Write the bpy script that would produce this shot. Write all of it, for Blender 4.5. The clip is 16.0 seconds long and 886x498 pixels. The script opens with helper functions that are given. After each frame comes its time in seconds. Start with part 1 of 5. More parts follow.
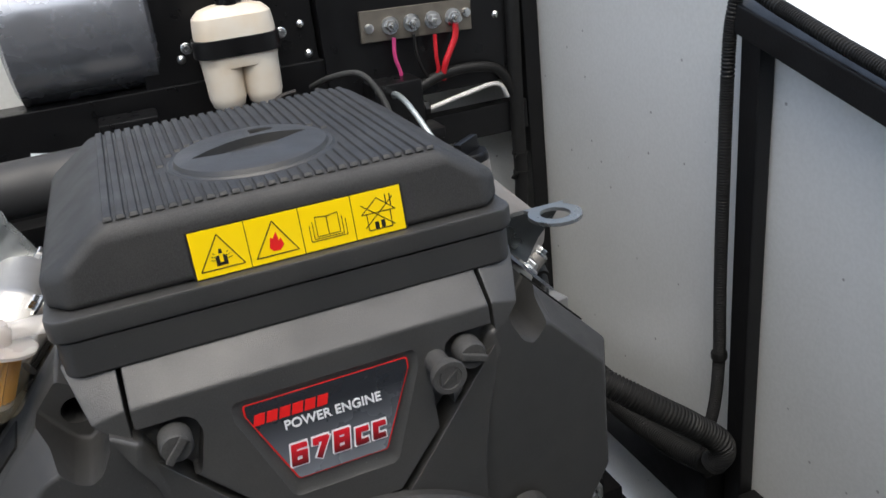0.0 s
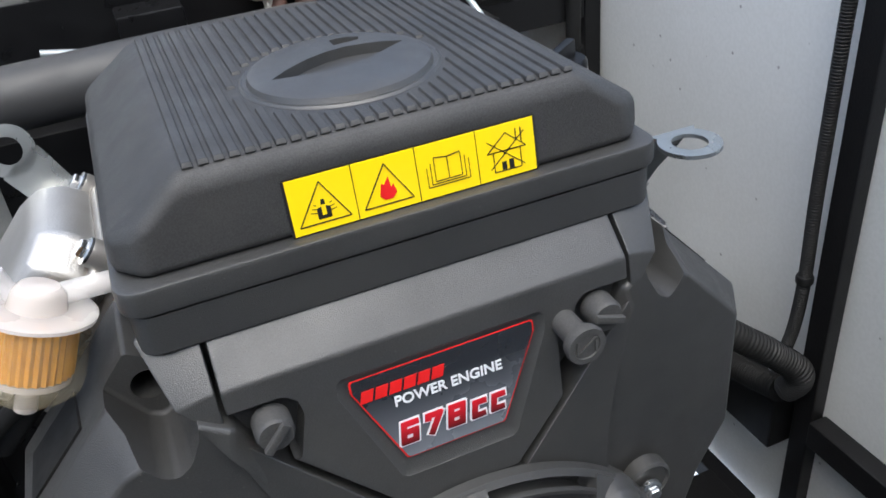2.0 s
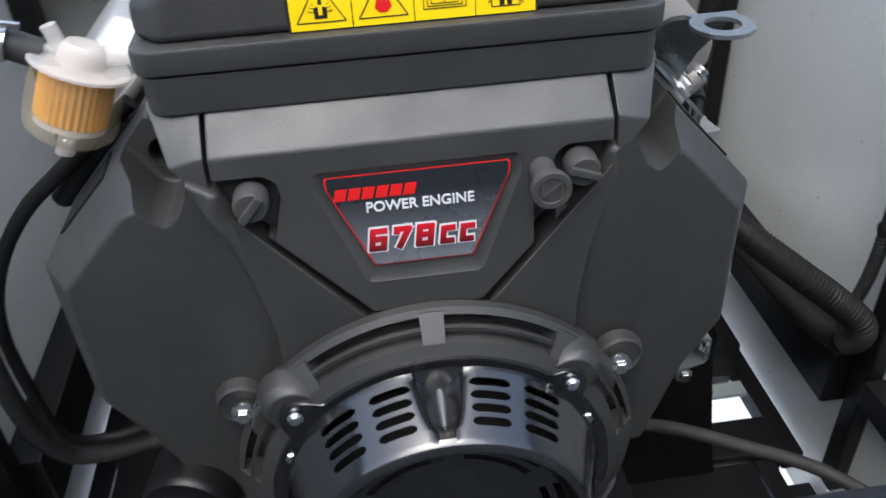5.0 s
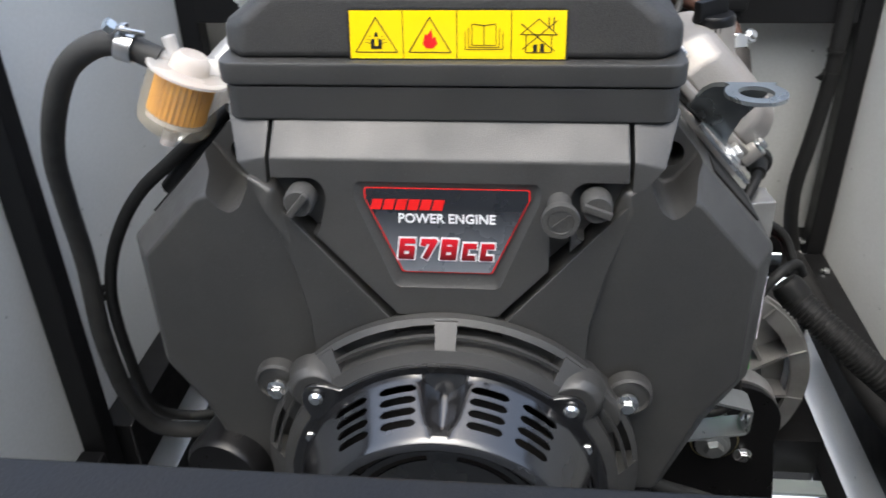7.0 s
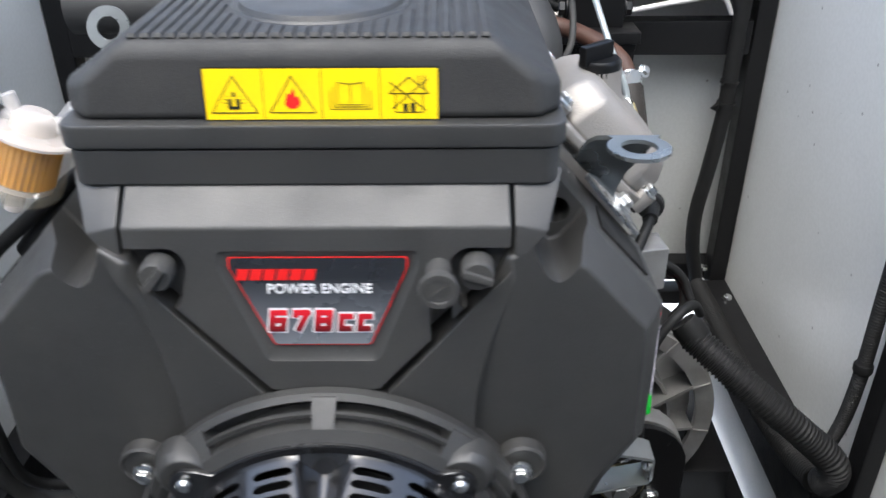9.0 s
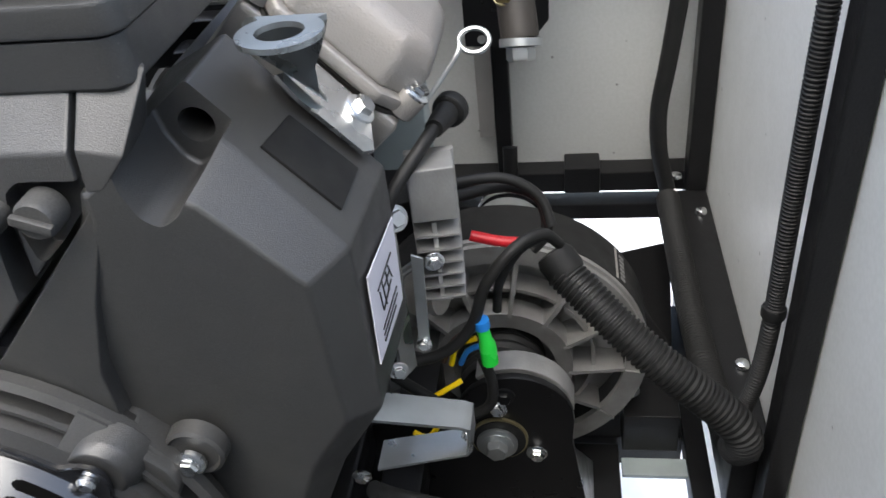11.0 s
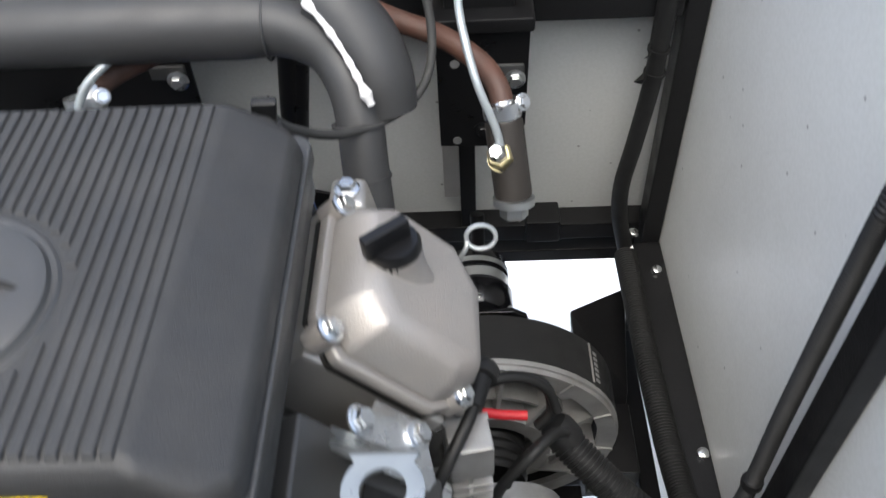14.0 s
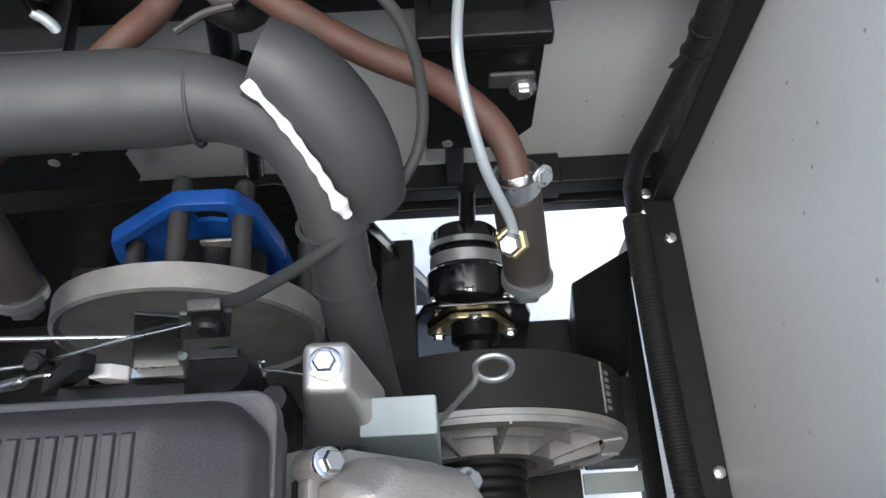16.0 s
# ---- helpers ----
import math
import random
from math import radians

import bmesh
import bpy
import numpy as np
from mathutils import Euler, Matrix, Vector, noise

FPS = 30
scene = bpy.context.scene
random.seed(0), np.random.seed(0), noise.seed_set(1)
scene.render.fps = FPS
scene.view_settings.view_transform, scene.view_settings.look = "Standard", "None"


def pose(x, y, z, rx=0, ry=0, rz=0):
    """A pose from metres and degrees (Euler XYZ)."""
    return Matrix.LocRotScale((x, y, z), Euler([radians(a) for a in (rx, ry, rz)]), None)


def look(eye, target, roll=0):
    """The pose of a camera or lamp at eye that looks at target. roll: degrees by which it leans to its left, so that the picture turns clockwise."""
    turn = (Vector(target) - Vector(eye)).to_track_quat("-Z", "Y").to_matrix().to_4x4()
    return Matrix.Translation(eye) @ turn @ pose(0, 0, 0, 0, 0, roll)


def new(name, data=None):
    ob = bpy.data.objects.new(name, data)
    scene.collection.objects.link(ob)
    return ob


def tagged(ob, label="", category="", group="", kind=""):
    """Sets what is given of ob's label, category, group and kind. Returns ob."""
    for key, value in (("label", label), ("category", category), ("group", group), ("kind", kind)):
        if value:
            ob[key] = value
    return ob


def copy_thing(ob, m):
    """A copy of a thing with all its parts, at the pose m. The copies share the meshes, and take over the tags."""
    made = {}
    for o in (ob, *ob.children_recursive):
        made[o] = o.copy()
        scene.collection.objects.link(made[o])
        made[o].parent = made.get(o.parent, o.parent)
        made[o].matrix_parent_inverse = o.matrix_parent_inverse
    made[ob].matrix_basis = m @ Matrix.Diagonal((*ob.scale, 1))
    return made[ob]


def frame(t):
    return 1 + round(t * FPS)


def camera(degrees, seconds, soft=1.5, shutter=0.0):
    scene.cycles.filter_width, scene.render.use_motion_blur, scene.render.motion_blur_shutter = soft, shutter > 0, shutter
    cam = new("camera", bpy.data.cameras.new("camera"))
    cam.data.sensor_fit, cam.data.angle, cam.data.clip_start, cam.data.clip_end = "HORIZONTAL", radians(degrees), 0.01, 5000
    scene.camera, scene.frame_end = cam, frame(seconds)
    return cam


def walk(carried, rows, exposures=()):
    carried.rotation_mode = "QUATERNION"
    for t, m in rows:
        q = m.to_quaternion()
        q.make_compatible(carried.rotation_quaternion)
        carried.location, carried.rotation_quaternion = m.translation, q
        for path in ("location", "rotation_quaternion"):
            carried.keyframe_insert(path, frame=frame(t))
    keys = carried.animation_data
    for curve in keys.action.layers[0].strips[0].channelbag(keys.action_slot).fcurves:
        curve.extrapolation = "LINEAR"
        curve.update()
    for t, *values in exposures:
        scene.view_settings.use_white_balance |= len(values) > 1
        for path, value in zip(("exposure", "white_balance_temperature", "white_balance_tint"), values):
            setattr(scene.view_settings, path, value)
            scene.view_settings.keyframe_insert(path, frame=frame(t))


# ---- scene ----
cam = camera(56.1, 16.0, shutter=0.4)
PATH = [
    (0, (-0.084, -0.492, 0.713), (0.533, 1.23, -0.096), -6.7),
    (0.5, (-0.091, -0.481, 0.724), (0.539, 1.236, -0.085), -6.8),
    (1, (-0.111, -0.47, 0.724), (0.492, 1.221, -0.157), -7.0),
    (1.5, (-0.113, -0.431, 0.715), (0.453, 1.226, -0.25), -6.8),
    (2, (-0.123, -0.367, 0.716), (0.449, 1.225, -0.35), -6.4),
    (2.5, (-0.131, -0.344, 0.72), (0.53, 1.143, -0.442), -4.9),
    (3, (-0.107, -0.323, 0.71), (0.593, 1.112, -0.495), -4.4),
    (3.5, (-0.095, -0.318, 0.714), (0.591, 1.104, -0.513), -4.8),
    (4, (-0.089, -0.313, 0.698), (0.568, 1.091, -0.567), -5.1),
    (4.5, (-0.093, -0.376, 0.687), (0.389, 1.116, -0.555), -4.3),
    (4.7, (-0.075, -0.412, 0.676), (0.274, 1.136, -0.541), -3.8),
    (6.8, (0.045, -0.521, 0.672), (-0.192, 1.177, -0.357), -1.5),
    (7, (0.042, -0.519, 0.673), (-0.144, 1.189, -0.351), -1.7),
    (7.5, (0.019, -0.483, 0.67), (0.025, 1.233, -0.356), -1.4),
    (8, (-0.031, -0.487, 0.678), (0.159, 1.232, -0.328), -0.3),
    (8.5, (-0.026, -0.484, 0.686), (0.197, 1.258, -0.271), 0.2),
    (9, (0.07, -0.469, 0.685), (0.067, 1.263, -0.315), -0.3),
    (9.5, (0.26, -0.414, 0.651), (-0.054, 1.264, -0.391), -2.6),
    (9.7, (0.287, -0.395, 0.643), (-0.106, 1.253, -0.42), -4.0),
    (11.8, (0.328, -0.309, 0.599), (0.084, 1.247, -0.633), -8.0),
    (12, (0.327, -0.31, 0.598), (0.083, 1.238, -0.646), -7.9),
    (12.5, (0.326, -0.308, 0.597), (0.081, 1.228, -0.66), -7.7),
    (13, (0.327, -0.311, 0.597), (0.063, 1.211, -0.674), -8.4),
    (13.5, (0.313, -0.277, 0.696), (0.101, 1.209, -0.626), -6.7),
    (13.9, (0.248, -0.183, 0.821), (0.169, 1.208, -0.614), -3.9),
    (14, (0.242, -0.155, 0.849), (0.182, 1.193, -0.628), -3.6),
    (14.5, (0.233, -0.005, 0.927), (0.18, 1.104, -0.736), -6.2),
    (15, (0.223, 0.119, 0.911), (0.125, 1.093, -0.833), -8.9),
    (15.5, (0.223, 0.142, 0.886), (0.175, 1.061, -0.889), -5.9),
    (16, (0.222, 0.15, 0.878), (0.229, 1.02, -0.923), -2.8),
]
STOPS = [(t, stops, kelvin, 6) for t, stops, kelvin in ((0, 0.5, 6600), (1.5, 0.9, 6300), (2.5, 0.95, 6200), (4.7, 0.82, 6150), (7, 1.12, 6500), (8.5, 1.08, 6250), (9.5, 1.32, 6300), (12, 1.3, 6500), (13, 1.3, 6500), (14.5, 0.97, 6450), (16, 1.0, 6350))]
walk(cam, [(t, look(eye, target, roll)) for t, eye, target, roll in PATH], STOPS)

# ---- light ----
world = bpy.data.worlds.new("overcast_sky")
scene.world = world
world.use_nodes = True
wn = world.node_tree
sky = wn.nodes.new("ShaderNodeTexSky")
sky.sky_type, sky.sun_disc = "NISHITA", False
sky.sun_elevation, sky.sun_rotation = radians(70), radians(200)
sky.air_density, sky.dust_density, sky.ozone_density = 0.8, 3.4, 0.9
veil = wn.nodes.new("ShaderNodeHueSaturation")
veil.inputs["Saturation"].default_value = 0.8
wn.links.new(sky.outputs[0], veil.inputs["Color"])
wn.links.new(veil.outputs[0], wn.nodes["Background"].inputs[0])
wn.nodes["Background"].inputs[1].default_value = 0.24
sun = new("sun", bpy.data.lights.new("sun", "SUN"))
sun.data.energy, sun.data.angle, sun.data.color = 0.9, radians(60), (1.0, 0.985, 0.94)
sun.matrix_world = look((0, 0, 0), (0.02, 0.55, -0.83))


# ---- materials ----
def mat(name, color, rough=0.5, metal=0.0, grain=0.0, grain_scale=900.0, stain=0.0, stain_scale=14.0, stain_color=None, bump=0.0, bump_scale=1200.0, coat=0.0, speck=0.0, random_value=0.0, spec=0.5, dust=0.0):
    m = bpy.data.materials.new(name)
    m.use_nodes = True
    nt = m.node_tree
    n, l = nt.nodes, nt.links
    b = n["Principled BSDF"]
    b.inputs["Roughness"].default_value, b.inputs["Metallic"].default_value = rough, metal
    b.inputs["Specular IOR Level"].default_value = spec
    b.inputs["Coat Weight"].default_value, b.inputs["Coat Roughness"].default_value = coat, 0.12
    co = n.new("ShaderNodeTexCoord")
    col = n.new("ShaderNodeRGB")
    col.outputs[0].default_value = (*color, 1)
    last = col.outputs[0]

    def noise_tex(scale, detail=3.0):
        t = n.new("ShaderNodeTexNoise")
        t.inputs["Scale"].default_value, t.inputs["Detail"].default_value = scale, detail
        l.new(co.outputs["Object"], t.inputs["Vector"])
        return t.outputs[0]

    def ramp(src, lo, hi, a, c):
        r = n.new("ShaderNodeMapRange")
        for i, v in ((1, lo), (2, hi), (3, a), (4, c)):
            r.inputs[i].default_value = v
        l.new(src, r.inputs[0])
        return r.outputs[0]

    def mix(fac, a, c):
        x = n.new("ShaderNodeMix")
        x.data_type = "RGBA"
        l.new(fac, x.inputs["Factor"])
        for s, v in (("A", a), ("B", c)):
            if isinstance(v, tuple):
                x.inputs[{"A": 6, "B": 7}[s]].default_value = (*v, 1)
            else:
                l.new(v, x.inputs[{"A": 6, "B": 7}[s]])
        return x.outputs[2]

    if stain:
        last = mix(ramp(noise_tex(stain_scale, 6), 0.42, 0.75, 0.0, stain), last, stain_color or tuple(c * 0.55 for c in color))
    if grain:
        last = mix(ramp(noise_tex(grain_scale, 2), 0.35, 0.65, 0.0, grain), last, tuple(min(1, c * 1.9 + 0.01) for c in color))
    if speck:
        v = n.new("ShaderNodeTexVoronoi")
        v.inputs["Scale"].default_value = 26.0
        l.new(co.outputs["Object"], v.inputs["Vector"])
        last = mix(ramp(v.outputs["Distance"], 0.035, 0.06, speck, 0.0), last, (0.1, 0.09, 0.08))
    if dust:
        v = n.new("ShaderNodeTexVoronoi")
        v.inputs["Scale"].default_value = 170.0
        l.new(co.outputs["Object"], v.inputs["Vector"])
        spots = n.new("ShaderNodeMath")
        spots.operation = "MULTIPLY"
        l.new(ramp(v.outputs["Distance"], 0.05, 0.12, dust, 0.0), spots.inputs[0])
        l.new(ramp(noise_tex(9.0, 3), 0.5, 0.62, 0.0, 1.0), spots.inputs[1])
        last = mix(spots.outputs[0], last, (0.11, 0.105, 0.095))
    if random_value:
        oi = n.new("ShaderNodeObjectInfo")
        hs = n.new("ShaderNodeHueSaturation")
        l.new(ramp(oi.outputs["Random"], 0, 1, 1 - random_value, 1 + random_value), hs.inputs["Value"])
        l.new(last, hs.inputs["Color"])
        last = hs.outputs[0]
    l.new(last, b.inputs["Base Color"])
    if rough > 0.08:
        l.new(ramp(noise_tex(35.0, 4), 0.3, 0.7, max(0.02, rough - 0.08), min(1, rough + 0.1)), b.inputs["Roughness"])
    if bump:
        bp = n.new("ShaderNodeBump")
        bp.inputs["Strength"].default_value, bp.inputs["Distance"].default_value = bump, 0.001
        l.new(noise_tex(bump_scale, 2), bp.inputs["Height"])
        l.new(bp.outputs[0], b.inputs["Normal"])
    return m


PLASTIC = mat("charcoal_plastic", (0.0255, 0.0253, 0.0247), 0.43, grain=0.32, grain_scale=1100, stain=0.55, stain_scale=16, stain_color=(0.047, 0.045, 0.041), bump=0.3, bump_scale=1500, spec=0.8, dust=0.55)
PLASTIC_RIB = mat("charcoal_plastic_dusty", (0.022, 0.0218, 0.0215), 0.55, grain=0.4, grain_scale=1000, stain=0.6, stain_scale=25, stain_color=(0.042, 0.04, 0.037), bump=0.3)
KNOB = mat("grey_plastic", (0.05, 0.049, 0.047), 0.6, grain=0.3, bump=0.2, stain=0.4)
STEEL_BLACK = mat("black_powder_coat", (0.006, 0.006, 0.0065), 0.36, grain=0.2, grain_scale=600, stain=0.25, stain_color=(0.016, 0.016, 0.016), bump=0.25, bump_scale=500, spec=0.32)
BLACK_SATIN = mat("black_satin_paint", (0.005, 0.005, 0.0055), 0.33, stain=0.25, stain_color=(0.012, 0.012, 0.012), spec=0.35)
BLACK_GLOSS = mat("black_gloss_paint", (0.004, 0.004, 0.005), 0.16, coat=0.3, bump=0.05, bump_scale=60)
WALL = mat("light_grey_sheet_paint", (0.655, 0.66, 0.635), 0.38, stain=0.38, stain_scale=4, stain_color=(0.5, 0.505, 0.475), grain=0.1, grain_scale=220, speck=0.6, bump=0.06, bump_scale=300)
RUBBER = mat("black_rubber", (0.008, 0.008, 0.008), 0.55, stain=0.35, stain_color=(0.016, 0.016, 0.015), bump=0.2, spec=0.35)
HOSE_GREY = mat("fuel_hose_rubber", (0.028, 0.028, 0.027), 0.7, stain=0.4, stain_scale=40, stain_color=(0.05, 0.05, 0.046), bump=0.25)
BROWN = mat("rust_brown_hose", (0.075, 0.032, 0.02), 0.65, stain=0.8, stain_scale=30, stain_color=(0.04, 0.03, 0.025), bump=0.4, bump_scale=500)
ALU = mat("cast_aluminium", (0.56, 0.54, 0.51), 0.42, 0.85, stain=0.35, stain_scale=20, stain_color=(0.38, 0.36, 0.33), bump=0.25, bump_scale=700)
ALU_WARM = mat("cast_aluminium_warm", (0.33, 0.312, 0.292), 0.52, 0.55, stain=0.6, stain_scale=12, stain_color=(0.40, 0.34, 0.295), bump=0.45, bump_scale=700)
ALU_GREY = mat("dull_grey_casting", (0.36, 0.358, 0.35), 0.46, 0.65, stain=0.5, stain_scale=25, stain_color=(0.13, 0.125, 0.115), bump=0.3, bump_scale=500)
ZINC = mat("bright_zinc", (0.74, 0.75, 0.75), 0.26, 1.0, stain=0.3, stain_scale=60, stain_color=(0.5, 0.5, 0.5))
STEEL = mat("brushed_steel_sheet", (0.5, 0.52, 0.52), 0.33, 0.9, stain=0.3, stain_scale=40)
GOLD = mat("yellow_zinc", (0.40, 0.35, 0.20), 0.35, 0.85, stain=0.5, stain_scale=60)
EXHAUST = mat("heatproof_grey_paint", (0.033, 0.0335, 0.034), 0.5, stain=0.4, stain_scale=10, stain_color=(0.034, 0.031, 0.029), grain=0.12, grain_scale=1100, bump=0.15, bump_scale=900)
MUFFLER = mat("glossy_grey_blue_paint", (0.34, 0.35, 0.38), 0.24, 0.7, stain=0.2)
SEALANT = mat("white_sealant", (0.75, 0.74, 0.72), 0.7, bump=0.5, bump_scale=200)
BLUE = mat("blue_plastic", (0.012, 0.085, 0.36), 0.35, stain=0.3, stain_scale=20)
YELLOW = mat("yellow_sticker", (0.94, 0.66, 0.0), 0.4, stain=0.06)
INK = mat("black_ink", (0.012, 0.011, 0.01), 0.45)
RED = mat("red_ink", (0.68, 0.012, 0.012), 0.4)
WHITE_INK = mat("white_ink", (0.72, 0.73, 0.75), 0.4)
PLATE = mat("plate_dark_foil", (0.03, 0.033, 0.036), 0.28, 0.3, coat=0.7, stain=0.6, stain_scale=35, stain_color=(0.11, 0.12, 0.125))


def printed_fade(m, z0, z1, low, high):
    """A printed colour that runs from low at z0 to high at z1."""
    nt = m.node_tree
    co, xyz, span, x = (nt.nodes.new("ShaderNode" + k) for k in ("TexCoord", "SeparateXYZ", "MapRange", "Mix"))
    nt.links.new(co.outputs["Object"], xyz.inputs[0])
    nt.links.new(xyz.outputs[2], span.inputs[0])
    span.inputs[1].default_value, span.inputs[2].default_value = z0, z1
    x.data_type = "RGBA"
    x.inputs[6].default_value, x.inputs[7].default_value = (*low, 1), (*high, 1)
    nt.links.new(span.outputs[0], x.inputs[0])
    nt.links.new(x.outputs[2], nt.nodes["Principled BSDF"].inputs["Base Color"])


printed_fade(PLATE, 0.366, 0.412, (0.20, 0.215, 0.24), (0.022, 0.024, 0.029))
GRILLE = mat("glossy_black_enamel", (0.009, 0.009, 0.010), 0.2, coat=0.6, spec=1.0, bump=0.04, bump_scale=90)
PAPER = mat("white_label_paper", (0.72, 0.71, 0.78), 0.45)
AMBER = mat("amber_filter_paper", (0.62, 0.27, 0.012), 0.5, stain=0.7, stain_scale=40, stain_color=(0.34, 0.11, 0.004))
MILK = mat("milky_plastic", (0.7, 0.68, 0.66), 0.3)
BOTTLE = mat("yellowed_white_plastic", (0.74, 0.68, 0.58), 0.4, stain=0.5, stain_scale=16, stain_color=(0.62, 0.42, 0.2))
GREEN = mat("green_plastic", (0.03, 0.62, 0.06), 0.25)
WIRE_RED = mat("red_wire", (0.55, 0.015, 0.025), 0.4)
WIRE_PINK = mat("pink_wire", (0.62, 0.06, 0.22), 0.4)
WIRE_YELLOW = mat("yellow_sticker", (0.92, 0.63, 0.0), 0.4, stain=0.06)
WIRE_BLUE = mat("blue_wire", (0.02, 0.2, 0.6), 0.4)
BRASS = mat("tarnished_metal_strip", (0.2, 0.18, 0.15), 0.4, 0.6, stain=0.5, stain_scale=60)
DARK_STEEL = mat("oily_dark_steel", (0.040, 0.035, 0.031), 0.45, 0.3, stain=0.5, stain_scale=40, stain_color=(0.03, 0.026, 0.022), bump=0.3)
PLATE_BLUEGREY = mat("grey_green_paint", (0.30, 0.345, 0.345), 0.45, stain=0.3, stain_scale=30)
PIPE_GREY = mat("grey_zinc_pipe", (0.40, 0.44, 0.45), 0.34, 0.45, stain=0.3, stain_scale=50)
DARK_ZINC = mat("dull_zinc", (0.36, 0.38, 0.38), 0.3, 0.85, stain=0.5, stain_scale=40, stain_color=(0.2, 0.22, 0.22))
DARK_RED = mat("dark_red_ink", (0.36, 0.008, 0.014), 0.35)
printed_fade(DARK_RED, 0.3755, 0.3885, (0.10, 0.004, 0.006), (0.62, 0.010, 0.022))
PAD_DARK = mat("charcoal_plastic_smooth", (0.009, 0.009, 0.009), 0.5, stain=0.5, stain_scale=60, stain_color=(0.024, 0.023, 0.021), spec=0.25, dust=0.6)
# dark brown surface for the unseen screen added behind the camera
SCREEN_DARK = mat("dark_screen", (0.06, 0.05, 0.042), 0.8, stain=0.6, stain_scale=4, grain=0.3, grain_scale=40)
SNOW = mat("trampled_snow", (0.93, 0.915, 0.89), 0.7, stain=0.45, stain_scale=16, stain_color=(0.66, 0.66, 0.65), bump=1.0, bump_scale=50, speck=0.7)


def clear(name, color, rough, alpha):
    m = mat(name, color, rough)
    m.node_tree.nodes["Principled BSDF"].inputs["Alpha"].default_value = alpha
    return m


FROST = clear("frosted_plastic", (0.8, 0.77, 0.74), 0.3, 0.42)
HAZY = clear("hazy_plastic", (0.8, 0.72, 0.66), 0.25, 0.42)
CLEAR = clear("clear_plastic", (0.82, 0.70, 0.45), 0.08, 0.16)


# ---- mesh helpers ----
def link(name, bm, material, parent=None, label="", smooth=38):
    me = bpy.data.meshes.new(name)
    bmesh.ops.recalc_face_normals(bm, faces=bm.faces)
    bm.to_mesh(me)
    bm.free()
    me.materials.append(material)
    me.polygons.foreach_set("use_smooth", [True] * len(me.polygons))
    me.set_sharp_from_angle(angle=radians(smooth))
    ob = new(name, me)
    ob.parent = parent
    if parent:
        hard = ob.modifiers.new("even_faces", "WEIGHTED_NORMAL")
        hard.keep_sharp, hard.weight = True, 80
    if label:
        tagged(ob, label)
    return ob


def part(name, bm, material, parent, label=""):
    return link(name, bm, material, parent, label)


def thing(name, label, category, at=(0, 0, 0), group="", kind=""):
    ob = new(name)
    ob.empty_display_size = 0.02
    return tagged(ob, label, category, group, kind)


def bevelled(bm, width, seg=2, angle=25):
    if width:
        edges = [e for e in bm.edges if e.is_manifold and e.calc_face_angle(0) > radians(angle)]
        bmesh.ops.bevel(bm, geom=edges, offset=width, segments=seg, profile=0.5, affect="EDGES", clamp_overlap=True)
    return bm


def joined(*bms):
    out = bmesh.new()
    for b in bms:
        me = bpy.data.meshes.new("tmp")
        b.to_mesh(me)
        b.free()
        out.from_mesh(me)
        bpy.data.meshes.remove(me)
    return out


def hull(points, bevel=0.0, seg=2):
    bm = bmesh.new()
    for p in points:
        bm.verts.new(p)
    got = bmesh.ops.convex_hull(bm, input=bm.verts)
    loose = [g for g in got["geom_interior"] + got["geom_unused"] if isinstance(g, bmesh.types.BMVert)]
    bmesh.ops.delete(bm, geom=list(set(loose)), context="VERTS")
    bmesh.ops.dissolve_limit(bm, angle_limit=radians(2), verts=bm.verts, edges=bm.edges)
    return bevelled(bm, bevel, seg)


def box(x0, x1, y0, y1, z0, z1, bevel=0.0, seg=2):
    return hull([(x, y, z) for x in (x0, x1) for y in (y0, y1) for z in (z0, z1)], bevel, seg)


def moved(bm, m):
    bm.transform(m)
    return bm


def slab(poly, axis, a, b, bevel=0.0, seg=2):
    """A polygon in the plane across axis, drawn out from a to b along it."""
    def at(p, v):
        return {"x": (v, p[0], p[1]), "y": (p[0], v, p[1]), "z": (p[0], p[1], v)}[axis]
    return loft([[at(p, a) for p in poly], [at(p, b) for p in poly]], bevel, seg)


def loft(rings, bevel=0.0, seg=2, caps=True):
    bm = bmesh.new()
    vs = [[bm.verts.new(p) for p in r] for r in rings]
    k = len(rings[0])
    for r0, r1 in zip(vs, vs[1:]):
        for i in range(k):
            bm.faces.new((r0[i], r0[(i + 1) % k], r1[(i + 1) % k], r1[i]))
    if caps:
        bm.faces.new(vs[0][::-1])
        bm.faces.new(vs[-1])
    bmesh.ops.recalc_face_normals(bm, faces=bm.faces)
    return bevelled(bm, bevel, seg)


def rrect(x0, x1, y0, y1, r, n=5):
    out = []
    for cx, cy, a0 in ((x1 - r, y1 - r, 0), (x0 + r, y1 - r, 90), (x0 + r, y0 + r, 180), (x1 - r, y0 + r, 270)):
        out += [(cx + r * math.cos(radians(a0 + 90 * i / n)), cy + r * math.sin(radians(a0 + 90 * i / n))) for i in range(n + 1)]
    return out


def axis_pose(origin, direction, spin=0.0):
    q = Vector(direction).to_track_quat("Z", "Y").to_matrix().to_4x4()
    return Matrix.Translation(origin) @ q @ pose(0, 0, 0, 0, 0, spin)


